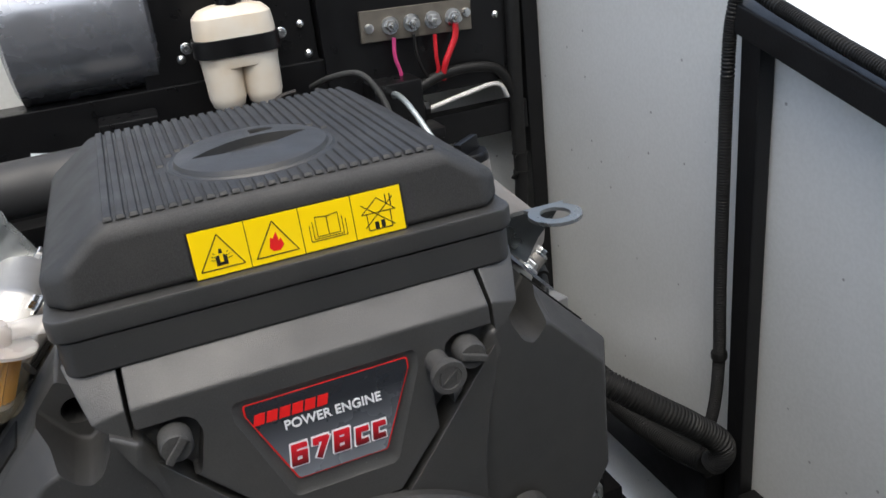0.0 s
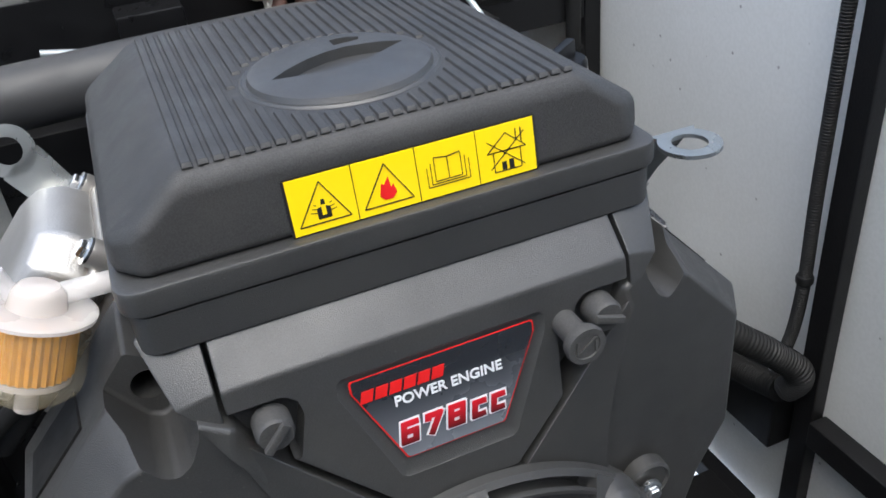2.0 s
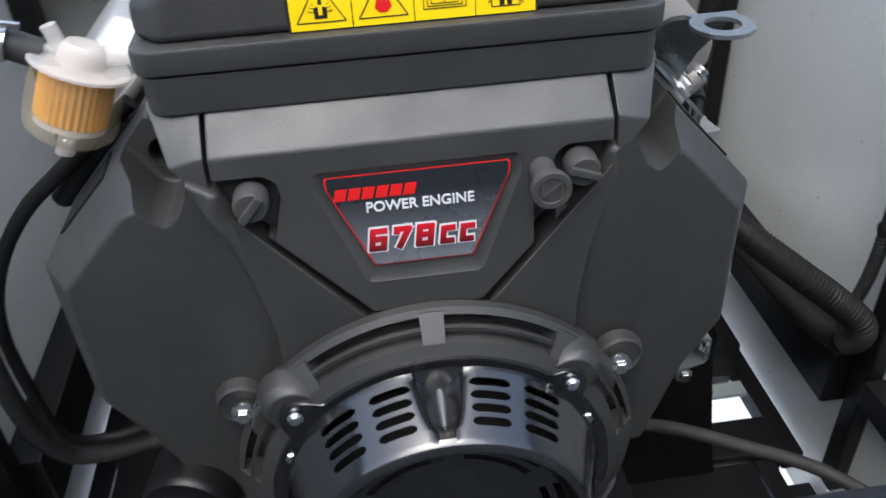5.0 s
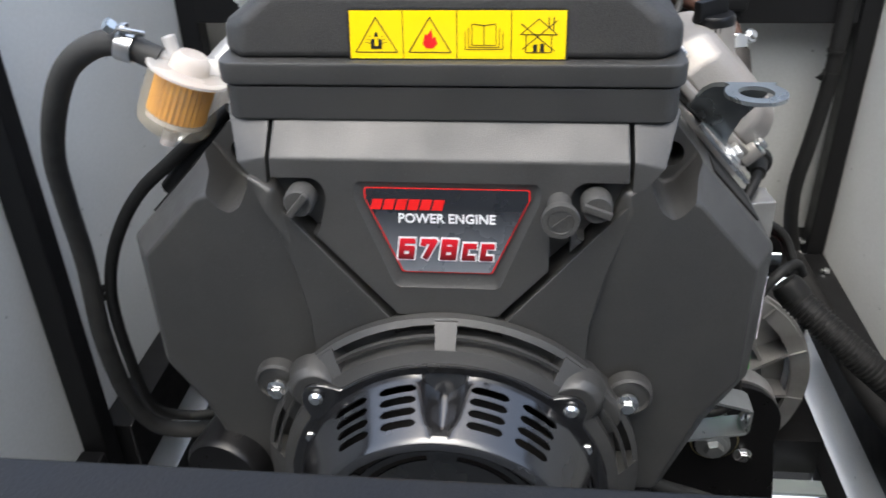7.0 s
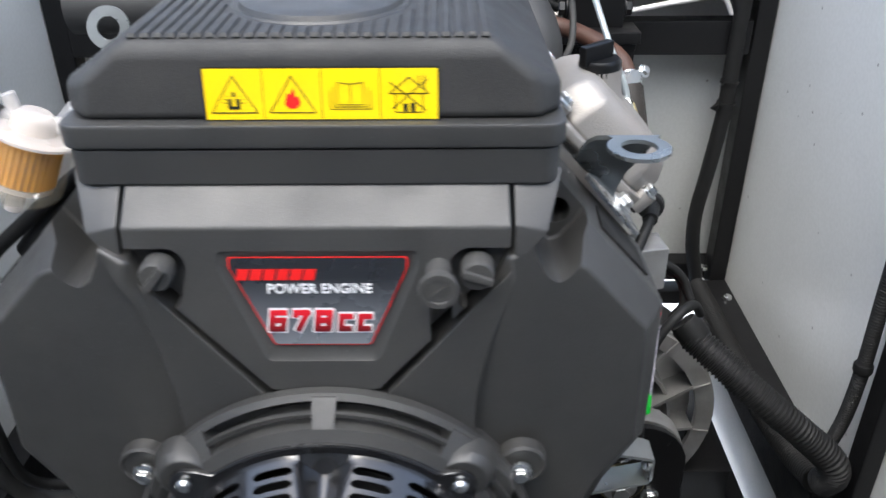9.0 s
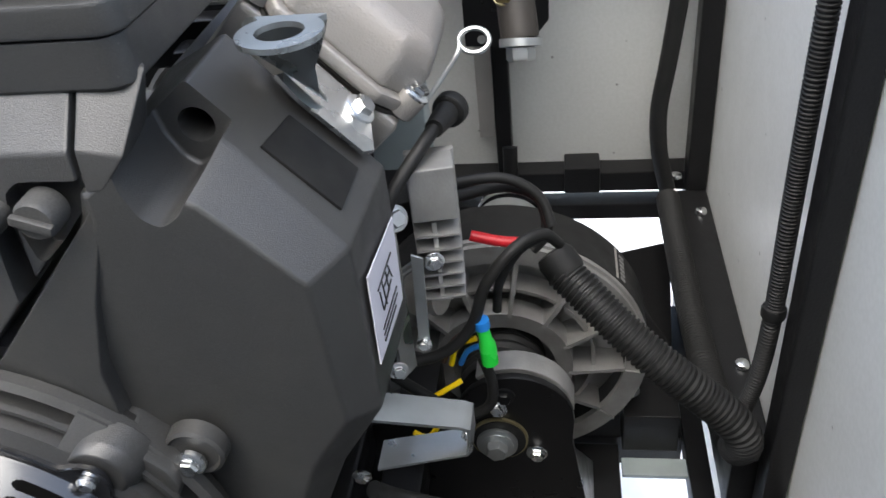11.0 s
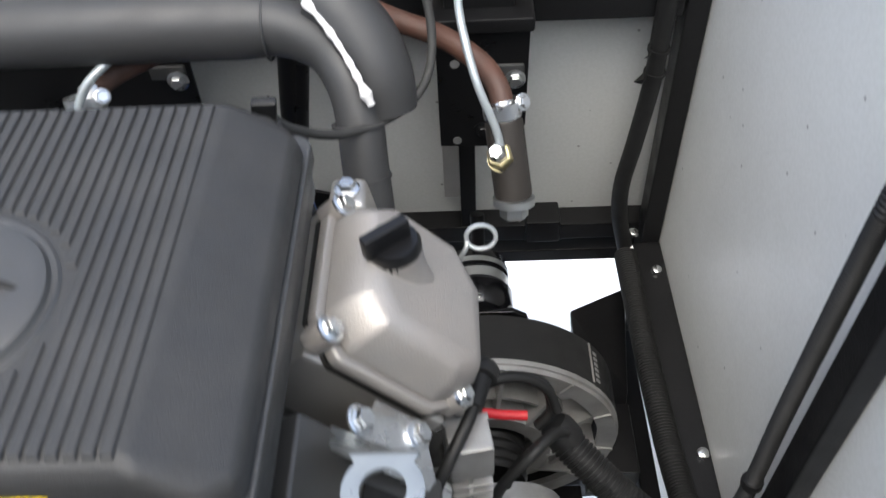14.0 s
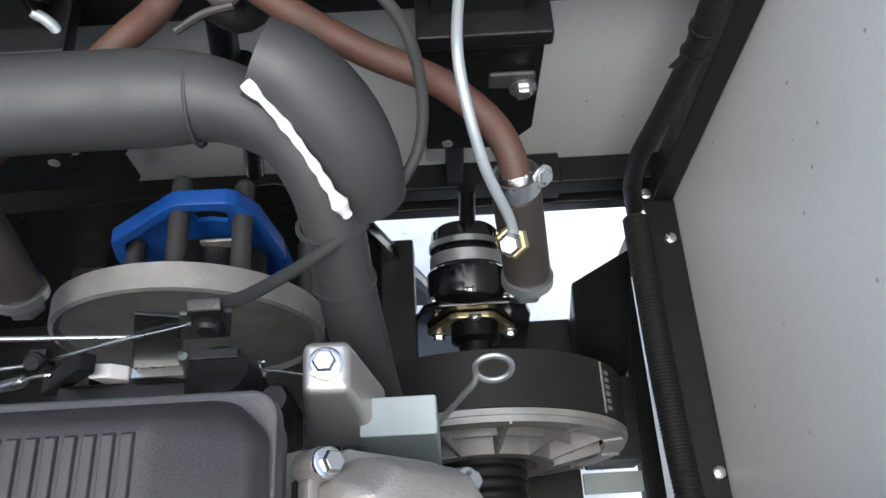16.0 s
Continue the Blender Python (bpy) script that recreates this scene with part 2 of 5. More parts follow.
def lathe(profile, origin=(0, 0, 0), direction=(0, 0, 1), seg=32, spin=0.0, bevel=0.0):
    """profile: (radius, height) pairs along the direction; ends are closed."""
    rings = [[(max(r, 1e-4) * math.cos(2 * math.pi * i / seg), max(r, 1e-4) * math.sin(2 * math.pi * i / seg), h) for i in range(seg)] for r, h in profile]
    return moved(loft(rings, bevel), axis_pose(origin, direction, spin))


def ring(r0, r1, h0, h1, origin, direction, seg=40):
    pts = [(r0, h0), (r1, h0), (r1, h1), (r0, h1), (r0, h0)]
    rings = [[(r * math.cos(2 * math.pi * i / seg), r * math.sin(2 * math.pi * i / seg), h) for i in range(seg)] for r, h in pts]
    bm = loft(rings, caps=False)
    bmesh.ops.remove_doubles(bm, verts=bm.verts, dist=1e-6)
    return moved(bm, axis_pose(origin, direction))


def smooth_path(points, step=0.006):
    pts = [Vector(p) for p in points]
    pts = [2 * pts[0] - pts[1]] + pts + [2 * pts[-1] - pts[-2]]
    out = []
    for a, b, c, d in zip(pts, pts[1:], pts[2:], pts[3:]):
        n = max(2, int((c - b).length / step))
        for i in range(n):
            t = i / n
            out.append(0.5 * (2 * b + (c - a) * t + (2 * a - 5 * b + 4 * c - d) * t * t + (3 * b - a - 3 * c + d) * t ** 3))
    return out + [pts[-2]]


def tube(points, radius, seg=12, step=0.006, ribs=0.0, pitch=0.004, radii=None, raw=False):
    """A round tube along a smooth path; with ribs it is corrugated."""
    if ribs:
        step = pitch / 4
    path = [Vector(p) for p in points] if raw else smooth_path(points, step)
    ahead = (path[1] - path[0]).normalized()
    side = ahead.orthogonal().normalized()
    rings = []
    for i, p in enumerate(path):
        d = (path[min(i + 1, len(path) - 1)] - path[max(i - 1, 0)]).normalized()
        side = (side - d * side.dot(d)).normalized()
        up = d.cross(side)
        r = radius if radii is None else radii(i / (len(path) - 1))
        if ribs:
            r += ribs * (0, 1, 1, 0)[i % 4] - ribs / 2
        rings.append([p + (side * math.cos(2 * math.pi * k / seg) + up * math.sin(2 * math.pi * k / seg)) * r for k in range(seg)])
    return loft(rings)


def ball(center, r, squash=(1, 1, 1), seg=16):
    bm = bmesh.new()
    bmesh.ops.create_uvsphere(bm, u_segments=seg, v_segments=seg // 2, radius=r)
    return moved(bm, Matrix.Translation(center) @ Matrix.Diagonal((*squash, 1)))


def cut(bm, *cutters, selfish=True):
    """The first solid with the others taken out of it."""
    me = bpy.data.meshes.new("tmp")
    bmesh.ops.recalc_face_normals(bm, faces=bm.faces)
    bm.to_mesh(me)
    bm.free()
    ob = new("tmp", me)
    rest = []
    for c in cutters:
        cm = bpy.data.meshes.new("tmp")
        bmesh.ops.recalc_face_normals(c, faces=c.faces)
        c.to_mesh(cm)
        c.free()
        co = new("tmp", cm)
        rest.append(co)
        mod = ob.modifiers.new("cut", "BOOLEAN")
        mod.object, mod.operation, mod.solver, mod.use_self = co, "DIFFERENCE", "EXACT", selfish
    deps = bpy.context.evaluated_depsgraph_get()
    deps.update()
    done = bpy.data.meshes.new_from_object(ob.evaluated_get(deps))
    out = bmesh.new()
    out.from_mesh(done)
    for o in (ob, *rest):
        data = o.data
        bpy.data.objects.remove(o)
        bpy.data.meshes.remove(data)
    bpy.data.meshes.remove(done)
    return out


def hex_bolt(at, direction, size=0.010, washer=0.0, spin=0.0, flange=True):
    head = lathe([(size * 0.5, 0), (size * 0.56, 0.001), (size * 0.56, size * 0.45), (size * 0.47, size * 0.56)], at, direction, 6, spin)
    rest = [head]
    if flange:
        rest.append(lathe([(size * 0.8, -0.0005), (size * 0.8, 0.0012), (size * 0.58, 0.0026)], at, direction, 20))
    if washer:
        rest.append(lathe([(washer, -0.002), (washer, 0.0002)], at, direction, 24))
    return joined(*rest)


def flat(poly, m, thick=0.0005):
    """A thin printed shape: a polygon in the x-y plane of pose m."""
    return moved(slab(poly, "z", 0, thick), m)


def line(a, b, w):
    a, b = Vector(a), Vector(b)
    d = (b - a).normalized()
    s = Vector((-d.y, d.x)) * w / 2
    return [tuple(a - s), tuple(b - s), tuple(b + s), tuple(a + s)]


def lettering(text, height, m, material, name, parent, squeeze=1.0, shear=0.0, bold=0.0, label="", spacing=1.0):
    cu = bpy.data.curves.new("tmp", "FONT")
    cu.body, cu.size, cu.align_x, cu.extrude, cu.shear, cu.offset = text, height, "CENTER", 0.0002, shear, bold
    cu.space_character = spacing
    ob = new("tmp", cu)
    deps = bpy.context.evaluated_depsgraph_get()
    me = bpy.data.meshes.new_from_object(ob.evaluated_get(deps))
    bpy.data.objects.remove(ob)
    bpy.data.curves.remove(cu)
    bm = bmesh.new()
    bm.from_mesh(me)
    bpy.data.meshes.remove(me)
    bm.transform(m @ Matrix.Diagonal((squeeze, 1, 1, 1)))
    return part(name, bm, material, parent, label)

# ---- ground, enclosure ----
CX = -0.008  # middle of the engine

bm = bmesh.new()
bmesh.ops.create_grid(bm, x_segments=60, y_segments=60, size=1.2)
for v in bm.verts:
    p = v.co * 9
    v.co.z = -0.62 + 0.012 * noise.noise(p) + 0.006 * noise.noise(p * 3.1)
for x0, x1, y0, y1 in ((-60, 60, 1.2, 60), (-60, 60, -60, -1.2), (-60, -1.2, -1.2, 1.2), (1.2, 60, -1.2, 1.2)):
    bm.faces.new([bm.verts.new(p) for p in ((x0, y0, -0.62), (x1, y0, -0.62), (x1, y1, -0.62), (x0, y1, -0.62))])
tagged(link("ground", bm, SNOW), "white trampled snow under the machine", "snow ground", kind="structure")

WX, WL, YB, YF = 0.508, -0.455, 0.686, -0.31
SIDE = [(YF, -0.3), (YB + 0.02, -0.3), (YB + 0.02, 0.76), (0.2, 0.76), (0.2, 0.575), (0.175, 0.57), (YF, 0.422)]
tagged(link("wall_right", slab(SIDE, "x", WX, WX + 0.02), WALL), "light grey painted sheet metal side wall, dusty", "wall", kind="structure")
tagged(link("wall_left", slab(SIDE, "x", WL - 0.02, WL), WALL), "light grey painted sheet metal side wall", "wall", kind="structure")
tagged(link("wall_back", box(WL, WX, YB, YB + 0.02, -0.03, 0.76, 0.001), WALL), "light grey painted sheet metal back wall", "wall", kind="structure")

# unseen panel added to block light bounced off the snow in front
tagged(link("wall_front", box(WL, WX, YF + 0.012, YF + 0.018, -0.3, 0.392), WALL), "light grey unseen front panel added to block snow light", "wall", kind="structure")
# added out of view: keeps sky and snow light off the engine's front
tagged(link("wall_yard", box(-1.7, 1.7, -1.65, -1.55, -0.64, 1.75, 0.01), SCREEN_DARK), "dark unseen screen added behind the camera to hold back front light", "wall", kind="structure")

frame_thing = thing("enclosure", "black powder-coated square tube frame of the machine enclosure", "enclosure")


def bar(name, x0, x1, y0, y1, z0, z1, label=""):
    return part(name, box(x0, x1, y0, y1, z0, z1, 0.003), STEEL_BLACK, frame_thing, label)


for sx, a, b in ((1, WX - 0.027, WX - 0.001), (-1, WL + 0.001, WL + 0.030)):
    bar("post", a + (0.006 if sx > 0 else 0), b, 0.142, 0.170, -0.2, 0.56)
    bar("corner_post", a, b, 0.626, 0.66, -0.24, 0.7)
    bar("front_post", a, b, YF, YF + 0.03, -0.63, 0.405)
    part("sloping_rail", loft([[(x, y, z + d) for x, d in ((a, 0), (b, 0), (b, 0.03), (a, 0.03))] for y, z in ((0.184, 0.548), (YF, 0.399))], 0.003), STEEL_BLACK, frame_thing)
    bar("bottom_rail", a - (0.012 if sx > 0 else 0), b + (0.012 if sx < 0 else 0), 0.182, 0.626, -0.08, -0.004)
    bar("bottom_rail", a, b, YF + 0.04, 0.140, -0.04, -0.004)
    bar("base_rail", a - (0.018 if sx > 0 else -0.01), b - (0.018 if sx > 0 else -0.01), 0.205, 0.622, -0.23, -0.2)
    bar("base_rail", a - (0.062 if sx > 0 else -0.05), b - (0.062 if sx > 0 else -0.05), YF + 0.03, 0.204, -0.23, -0.2)
bar("back_rail", WL + 0.001, WX - 0.001, 0.650, 0.6855, -0.020, 0.010)
bar("lower_back_rail", WL + 0.001, WX - 0.001, 0.650, 0.6855, -0.066, -0.042)
bar("back_beam", WL + 0.03, WX - 0.03, 0.622, 0.652, 0.352, 0.398)
part("front_rail", box(WL + 0.031, WX - 0.031, YF, YF + 0.03, 0.393, 0.423, 0.004), STEEL_BLACK, frame_thing)
bar("base_beam", WL + 0.042, 0.112, 0.205, 0.264, -0.24, -0.19)
bar("base_beam", 0.148, WX - 0.047, 0.205, 0.267, -0.24, -0.19)
bar("base_beam", WL + 0.042, WX - 0.047, 0.366, 0.425, -0.24, -0.19)
bar("back_strut", 0.234, 0.255, 0.653, 0.675, -0.015, 0.36)
bar("rail_clip", 0.323, 0.371, 0.643, 0.685, -0.018, 0.022)
# strip added to keep light from the snow off the lower wall
bar("base_sheet", 0.447, WX - 0.002, YF + 0.035, 0.2, -0.262, -0.256)
bar("base_sheet", WL + 0.085, WX - 0.092, YF + 0.03, 0.203, -0.206, -0.2, "black sheet steel floor under the engine")
bar("base_sheet", WL + 0.042, 0.385, 0.269, 0.365, -0.206, -0.2)
bar("base_sheet", WL + 0.042, 0.16, 0.427, 0.61, -0.206, -0.2)
part("rear_plate", slab([(WL + 0.035, -0.2), (WL + 0.035, 0.10), (-0.125, 0.13), (0.055, 0.15), (0.118, 0.13), (0.146, 0.058), (0.183, -0.055), (0.222, -0.17), (0.222, -0.2)], "y", 0.585, 0.59, 0.001), BLACK_SATIN, frame_thing, "black sheet steel plate behind the alternator")
part("base_tab", box(0.387, 0.462, 0.318, 0.3435, -0.206, -0.2, 0.001), PLATE_BLUEGREY, frame_thing, "grey painted sheet at the base corner")
bar("rear_leg", -0.02, 0.02, 0.55, 0.59, -0.63, -0.206)
for x in (-0.2, 0.17):
    bar("mount_beam", x - 0.02, x + 0.02, -0.1, 0.6, -0.06, -0.02)

# ---- engine ----
engine = thing("engine", "dark grey V-twin petrol engine with a ribbed air filter cover", "engine")


def sym(x):
    return CX + x


# air filter
cover_pts = []
for s in (-1, 1):
    for x, y, z in ((0.150, 0.012, 0.505), (0.136, -0.004, 0.505), (0.150, 0.242, 0.505), (0.134, 0.258, 0.505), (0.149, 0.012, 0.525), (0.133, -0.001, 0.529), (0.147, 0.238, 0.525), (0.133, 0.254, 0.525),
                    (0.113, 0.001, 0.545), (0.107, 0.009, 0.5525), (0.115, 0.247, 0.540), (0.109, 0.238, 0.552)):
        cover_pts.append((sym(s * x), y, z))
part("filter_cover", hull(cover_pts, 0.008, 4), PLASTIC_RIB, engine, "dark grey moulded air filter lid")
part("filter_lip", slab(rrect(sym(-0.152), sym(0.152), -0.012, 0.264, 0.013), "z", 0.4895, 0.505, 0.0025), PLASTIC, engine)
part("filter_base", loft([[(x, y, z) for x, y in rrect(sym(-0.149 + d), sym(0.149 - d), -0.010 + d, 0.260 - d, 0.012)] for z, d in ((0.463, 0.004), (0.466, 0.0), (0.4885, 0.0))], 0.001), PLASTIC, engine)

EX, EY, ERX, ERY, TOPZ = -0.010, 0.088, 0.059, 0.059, 0.5523
RIBS, BACK = 28, 0.235
for i in range(RIBS):
    x = sym(-0.1025 + 0.205 * i / (RIBS - 1))
    spans = [(0.007, BACK)]
    q = 1 - ((x - EX) / (ERX + 0.004)) ** 2
    if q > 0:
        h = (ERY + 0.004) * math.sqrt(q)
        spans = [(0.007, EY - h), (EY + h, BACK)]
    for a, b in spans:
        rib = hull([(x + sx * w, y, z) for w, z, e in ((0.0030, TOPZ - 0.001, 0.0), (0.0023, TOPZ + 0.0018, 0.0015)) for sx in (-1, 1) for y in (a + e, b - e)], 0.0005, 1)
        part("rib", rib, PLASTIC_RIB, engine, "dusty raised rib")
dish = moved(lathe([(0.9, -0.004), (1.0, -0.002), (1.0, 0.0003), (0.975, 0.0016), (0.945, 0.0008), (0.925, 0.0010), (0.90, 0.0040), (0.80, 0.0062), (0.55, 0.0072), (0.0, 0.0074)], seg=56), Matrix.Translation((EX, EY, TOPZ)) @ Matrix.Diagonal((ERX, ERY, 1, 1)))
leaf = [(EX - 0.042, EY - 0.010)] + [(EX - 0.042 + 0.084 * u, EY - 0.010 + 0.016 * u + 0.017 * math.sin(math.pi * u)) for u in (0.15, 0.3, 0.45, 0.6, 0.75, 0.9)] + [(EX + 0.042, EY + 0.006)] + [(EX - 0.042 + 0.084 * u, EY - 0.010 + 0.016 * u - 0.015 * math.sin(math.pi * u)) for u in (0.85, 0.65, 0.5, 0.35, 0.15)]
sign = [(EX + 0.004, EY + 0.022), (EX + 0.020, EY + 0.024), (EX + 0.022, EY + 0.030), (EX + 0.014, EY + 0.035), (EX + 0.004, EY + 0.034)]
part("emblem", cut(dish, slab(leaf, "z", TOPZ + 0.0008, TOPZ + 0.02), slab(sign, "z", TOPZ + 0.0035, TOPZ + 0.02)), PLASTIC, engine, "oval moulded emblem with a leaf-shaped hollow")

# front panel
def face_y(z):
    return -0.0275 - 0.0155 * (0.445 - z) / 0.111


def badge_y(z):
    return -0.0288 - 0.0068 * (0.425 - z) / 0.06


panel = hull([(sym(s * x), y, z) for s in (-1, 1) for x, y, z in ((0.1180, -0.002, 0.4715), (0.1190, face_y(0.445), 0.445), (0.1190, face_y(0.42), 0.42), (0.035, face_y(0.332), 0.332), (0.1180, 0.03, 0.4715), (0.1190, 0.03, 0.42), (0.035, 0.03, 0.332))], 0.002)
pockets = []
for s in (-1, 1):
    pockets.append(slab([(sym(s * x), z) for x, z in ((0.123, 0.432), (0.090, 0.432), (0.083, 0.427), (0.081, 0.418), (0.088, 0.392), (0.123, 0.392))], "y", -0.07, -0.019, 0.002))
pockets.append(slab([(sym(x), z) for x, z in ((0.069, 0.414), (0.083, 0.414), (0.083, 0.362), (0.069, 0.366))], "y", -0.07, -0.019))
rim = [(-0.0590, 0.4300), (0.0590, 0.4300), (0.0620, 0.4270), (0.0620, 0.4180), (0.0370, 0.3570), (0.0330, 0.3545), (-0.0330, 0.3545), (-0.0370, 0.3570), (-0.0620, 0.4180), (-0.0620, 0.4270)]
inner = [(-0.0555, 0.4268), (0.0555, 0.4268), (0.0572, 0.4250), (0.0570, 0.4190), (0.0330, 0.3650), (0.0312, 0.3636), (-0.0312, 0.3636), (-0.0330, 0.3650), (-0.0570, 0.4190), (-0.0572, 0.4250)]
pockets.append(loft([[(sym(x * 1.03), face_y(z) - 0.004, z + (z - 0.392) * 0.05) for x, z in rim], [(sym(x), face_y(z) + 0.0002, z) for x, z in rim], [(sym(x), badge_y(z) + 0.0012, z) for x, z in inner]]))
part("front_panel", cut(panel, *pockets), PLASTIC, engine)
tilt = Matrix.Identity(4)
tilt[1][2] = 0.0068 / 0.06
tilt[1][3] = badge_y(0.0)
plate_poly = [(-0.0545, 0.4258), (0.0545, 0.4258), (0.0555, 0.4245), (0.0555, 0.4185), (0.0315, 0.3652), (0.0300, 0.3642), (-0.0300, 0.3642), (-0.0315, 0.3652), (-0.0555, 0.4185), (-0.0555, 0.4245)]


def grown(poly, d):
    c = Vector((sum(p[0] for p in poly) / len(poly), sum(p[1] for p in poly) / len(poly)))
    return [tuple(Vector(p) + (c - Vector(p)).normalized() * d) for p in poly]


def on_plate(poly, name, m, parent, lift):
    b = slab([(sym(x), z) for x, z in poly], "y", -lift - 0.0003, -lift)
    return part(name, moved(b, tilt), m, parent)


name_plate = on_plate(plate_poly, "name_plate", RED, engine, 0.0)
tagged(name_plate, "dark foil badge with red border and lettering")
on_plate(grown(plate_poly, 0.0012), "plate_field", PLATE, name_plate, 0.0005)
PM = tilt @ Matrix(((1, 0, 0, CX), (0, 0, -1, -0.0013), (0, 1, 0, 0), (0, 0, 0, 1)))
for i in range(6):
    x, w = -0.0515 + 0.0083 * i, 0.0070
    part("logo_block", flat([(x, 0.4108), (x + w, 0.4108), (x + w + 0.0020, 0.4182), (x + 0.0020, 0.4182)], PM, 0.0003), RED, name_plate, "red slanted logo block")
lettering("POWER ENGINE", 0.0092, PM @ Matrix.Translation((0.0, 0.4017, 0)), WHITE_INK, "lettering", name_plate, 0.98, bold=0.00018)
NUMERALS = {"6": [(1, 1), (0, 1), (0, 0), (1, 0), (1, 0.54), (0, 0.54)], "7": [(0, 0.84), (0, 1), (1, 1), (0.36, 0)], "8": [(0, 0), (1, 0), (1, 1), (0, 1), (0, 0), (0, 0.53), (1, 0.53)], "c": [(1, 1), (0, 1), (0, 0), (1, 0)]}


def numeral(ch, x0, cw, hh, w, lift):
    """A block numeral drawn as thick slanted strokes."""
    pts = [(x0 + u * cw + 0.14 * v * hh, 0.3768 + v * hh) for u, v in NUMERALS[ch]]
    out = []
    for k, (a, b) in enumerate(zip(pts, pts[1:])):
        d = (Vector(b) - Vector(a)).normalized() * w * 0.42
        out.append(moved(flat(line(Vector(a) - d, Vector(b) + d, w), Matrix.Identity(4), 0.0002 + 0.00001 * k), PM @ Matrix.Translation((0, 0, lift))))
    return joined(*out)


for ch, x0, cw, hh in (("6", -0.0318, 0.0072, 0.0116), ("7", -0.0172, 0.0072, 0.0116), ("8", -0.0030, 0.0072, 0.0116), ("c", 0.0120, 0.0056, 0.0088), ("c", 0.0242, 0.0056, 0.0088)):
    outline = part("numeral", numeral(ch, x0, cw, hh, 0.0060, 0.0), WHITE_INK, name_plate, "white numeral outline")
    part("numeral_fill", numeral(ch, x0, cw, hh, 0.0038, 0.0005), DARK_RED, outline, "dark red numeral")

for s in (-1, 1):
    ear = [(sym(s * x), y, z) for x, y, z in ((0.1208, -0.002, 0.4715), (0.152, 0.002, 0.4715), (0.1212, -0.026, 0.445), (0.142, -0.024, 0.440), (0.1212, -0.029, 0.425), (0.129, -0.028, 0.425), (0.1208, 0.03, 0.4715), (0.132, 0.03, 0.4715), (0.1212, 0.03, 0.425), (0.126, 0.03, 0.425))]
    part("panel_ear", hull(ear, 0.0015), PLASTIC, engine)

    # cooling shroud; the left cylinder stands further forward than the right one
    o, wide = (0.0, 1.02) if s > 0 else (-0.006, 1.065)
    inner_edge = [(0.125, 0.16), (0.112, 0.225), (0.099, 0.26), (0.089, 0.285), (0.0855, 0.305), (0.087, 0.33), (0.095, 0.36), (0.107, 0.39), (0.117, 0.411)]
    face = [(0.1190, -0.0285, 0.4225), (0.133, -0.0255, 0.433), (0.165, -0.024, 0.413), (0.2065, -0.023, 0.366), (0.2090, -0.021, 0.268), (0.184, -0.025, 0.232), (0.157, -0.03, 0.16)] + [(x + 0.004, -0.0315, z) for x, z in inner_edge]
    edge = [(0.1165, -0.027, 0.424), (0.1506, 0.012, 0.4515), (0.176, 0.012, 0.4205), (0.2225, 0.002, 0.3700), (0.2225, 0.003, 0.254), (0.195, -0.004, 0.214), (0.168, -0.01, 0.15)] + [(x - 0.006, -0.024, z) for x, z in inner_edge]
    rear = [(0.1165, 0.09, 0.432), (0.1506, 0.09, 0.4507), (0.176, 0.09, 0.420), (0.2245, 0.09, 0.3650), (0.2245, 0.09, 0.252), (0.199, 0.09, 0.208), (0.170, 0.09, 0.15)] + [(x - 0.009, 0.09, z) for x, z in inner_edge]
    web = [(0.1205, 0.423), (0.1225, 0.416), (0.119, 0.398), (0.1075, 0.365), (0.0985, 0.325), (0.0985, 0.285), (0.108, 0.25), (0.122, 0.2), (0.122, 0.16), (0.09, 0.16), (0.0365, 0.3235), (0.1205, 0.4165)]
    part("shroud_web", loft([[(sym(s * x), max(-0.043, face_y(z) + 0.0015), z) for x, z in web], [(sym(s * x), 0.03, z) for x, z in web]], 0.0035, 3), PLASTIC, engine)
    shell = loft([[(sym(s * (x * wide if x > 0.15 else x)), y + o * max(0.0, min(1.0, (x - 0.08) / 0.05)), z) for x, y, z in r] for r in (face, edge, rear)], 0.007, 4)
    scoop = slab([(sym(s * x), z) for x, z in ((0.112, 0.53), (0.112, 0.452), (0.131, 0.445), (0.135, 0.424), (0.142, 0.410), (0.150, 0.4045), (0.158, 0.408), (0.166, 0.419), (0.178, 0.438), (0.190, 0.456), (0.215, 0.53))], "y", -0.08, 0.029 + o, 0.003, 3)
    drill = slab([(sym(s * (0.1530 + 0.0096 * math.cos(radians(a)))), 0.4275 + 0.0096 * math.sin(radians(a))) for a in range(0, 360, 15)], "y", 0.0 + o, 0.082 + o)
    shroud = part("shroud", cut(shell, joined(scoop, drill)), PLASTIC, engine, "dark grey moulded cooling shroud")
    # darker quad, standing slightly proud, takes the place of a shallow recess
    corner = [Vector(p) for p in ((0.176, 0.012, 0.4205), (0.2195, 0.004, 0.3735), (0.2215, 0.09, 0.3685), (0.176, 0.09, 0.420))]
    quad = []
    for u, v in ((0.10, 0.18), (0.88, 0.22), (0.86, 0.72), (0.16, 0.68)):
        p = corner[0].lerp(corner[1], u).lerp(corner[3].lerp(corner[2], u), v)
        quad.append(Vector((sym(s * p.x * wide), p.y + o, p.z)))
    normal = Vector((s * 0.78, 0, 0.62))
    part("shroud_recess", loft([[tuple(p - normal * 0.002) for p in quad], [tuple(p + normal * 0.0014) for p in quad]]), PAD_DARK, engine)
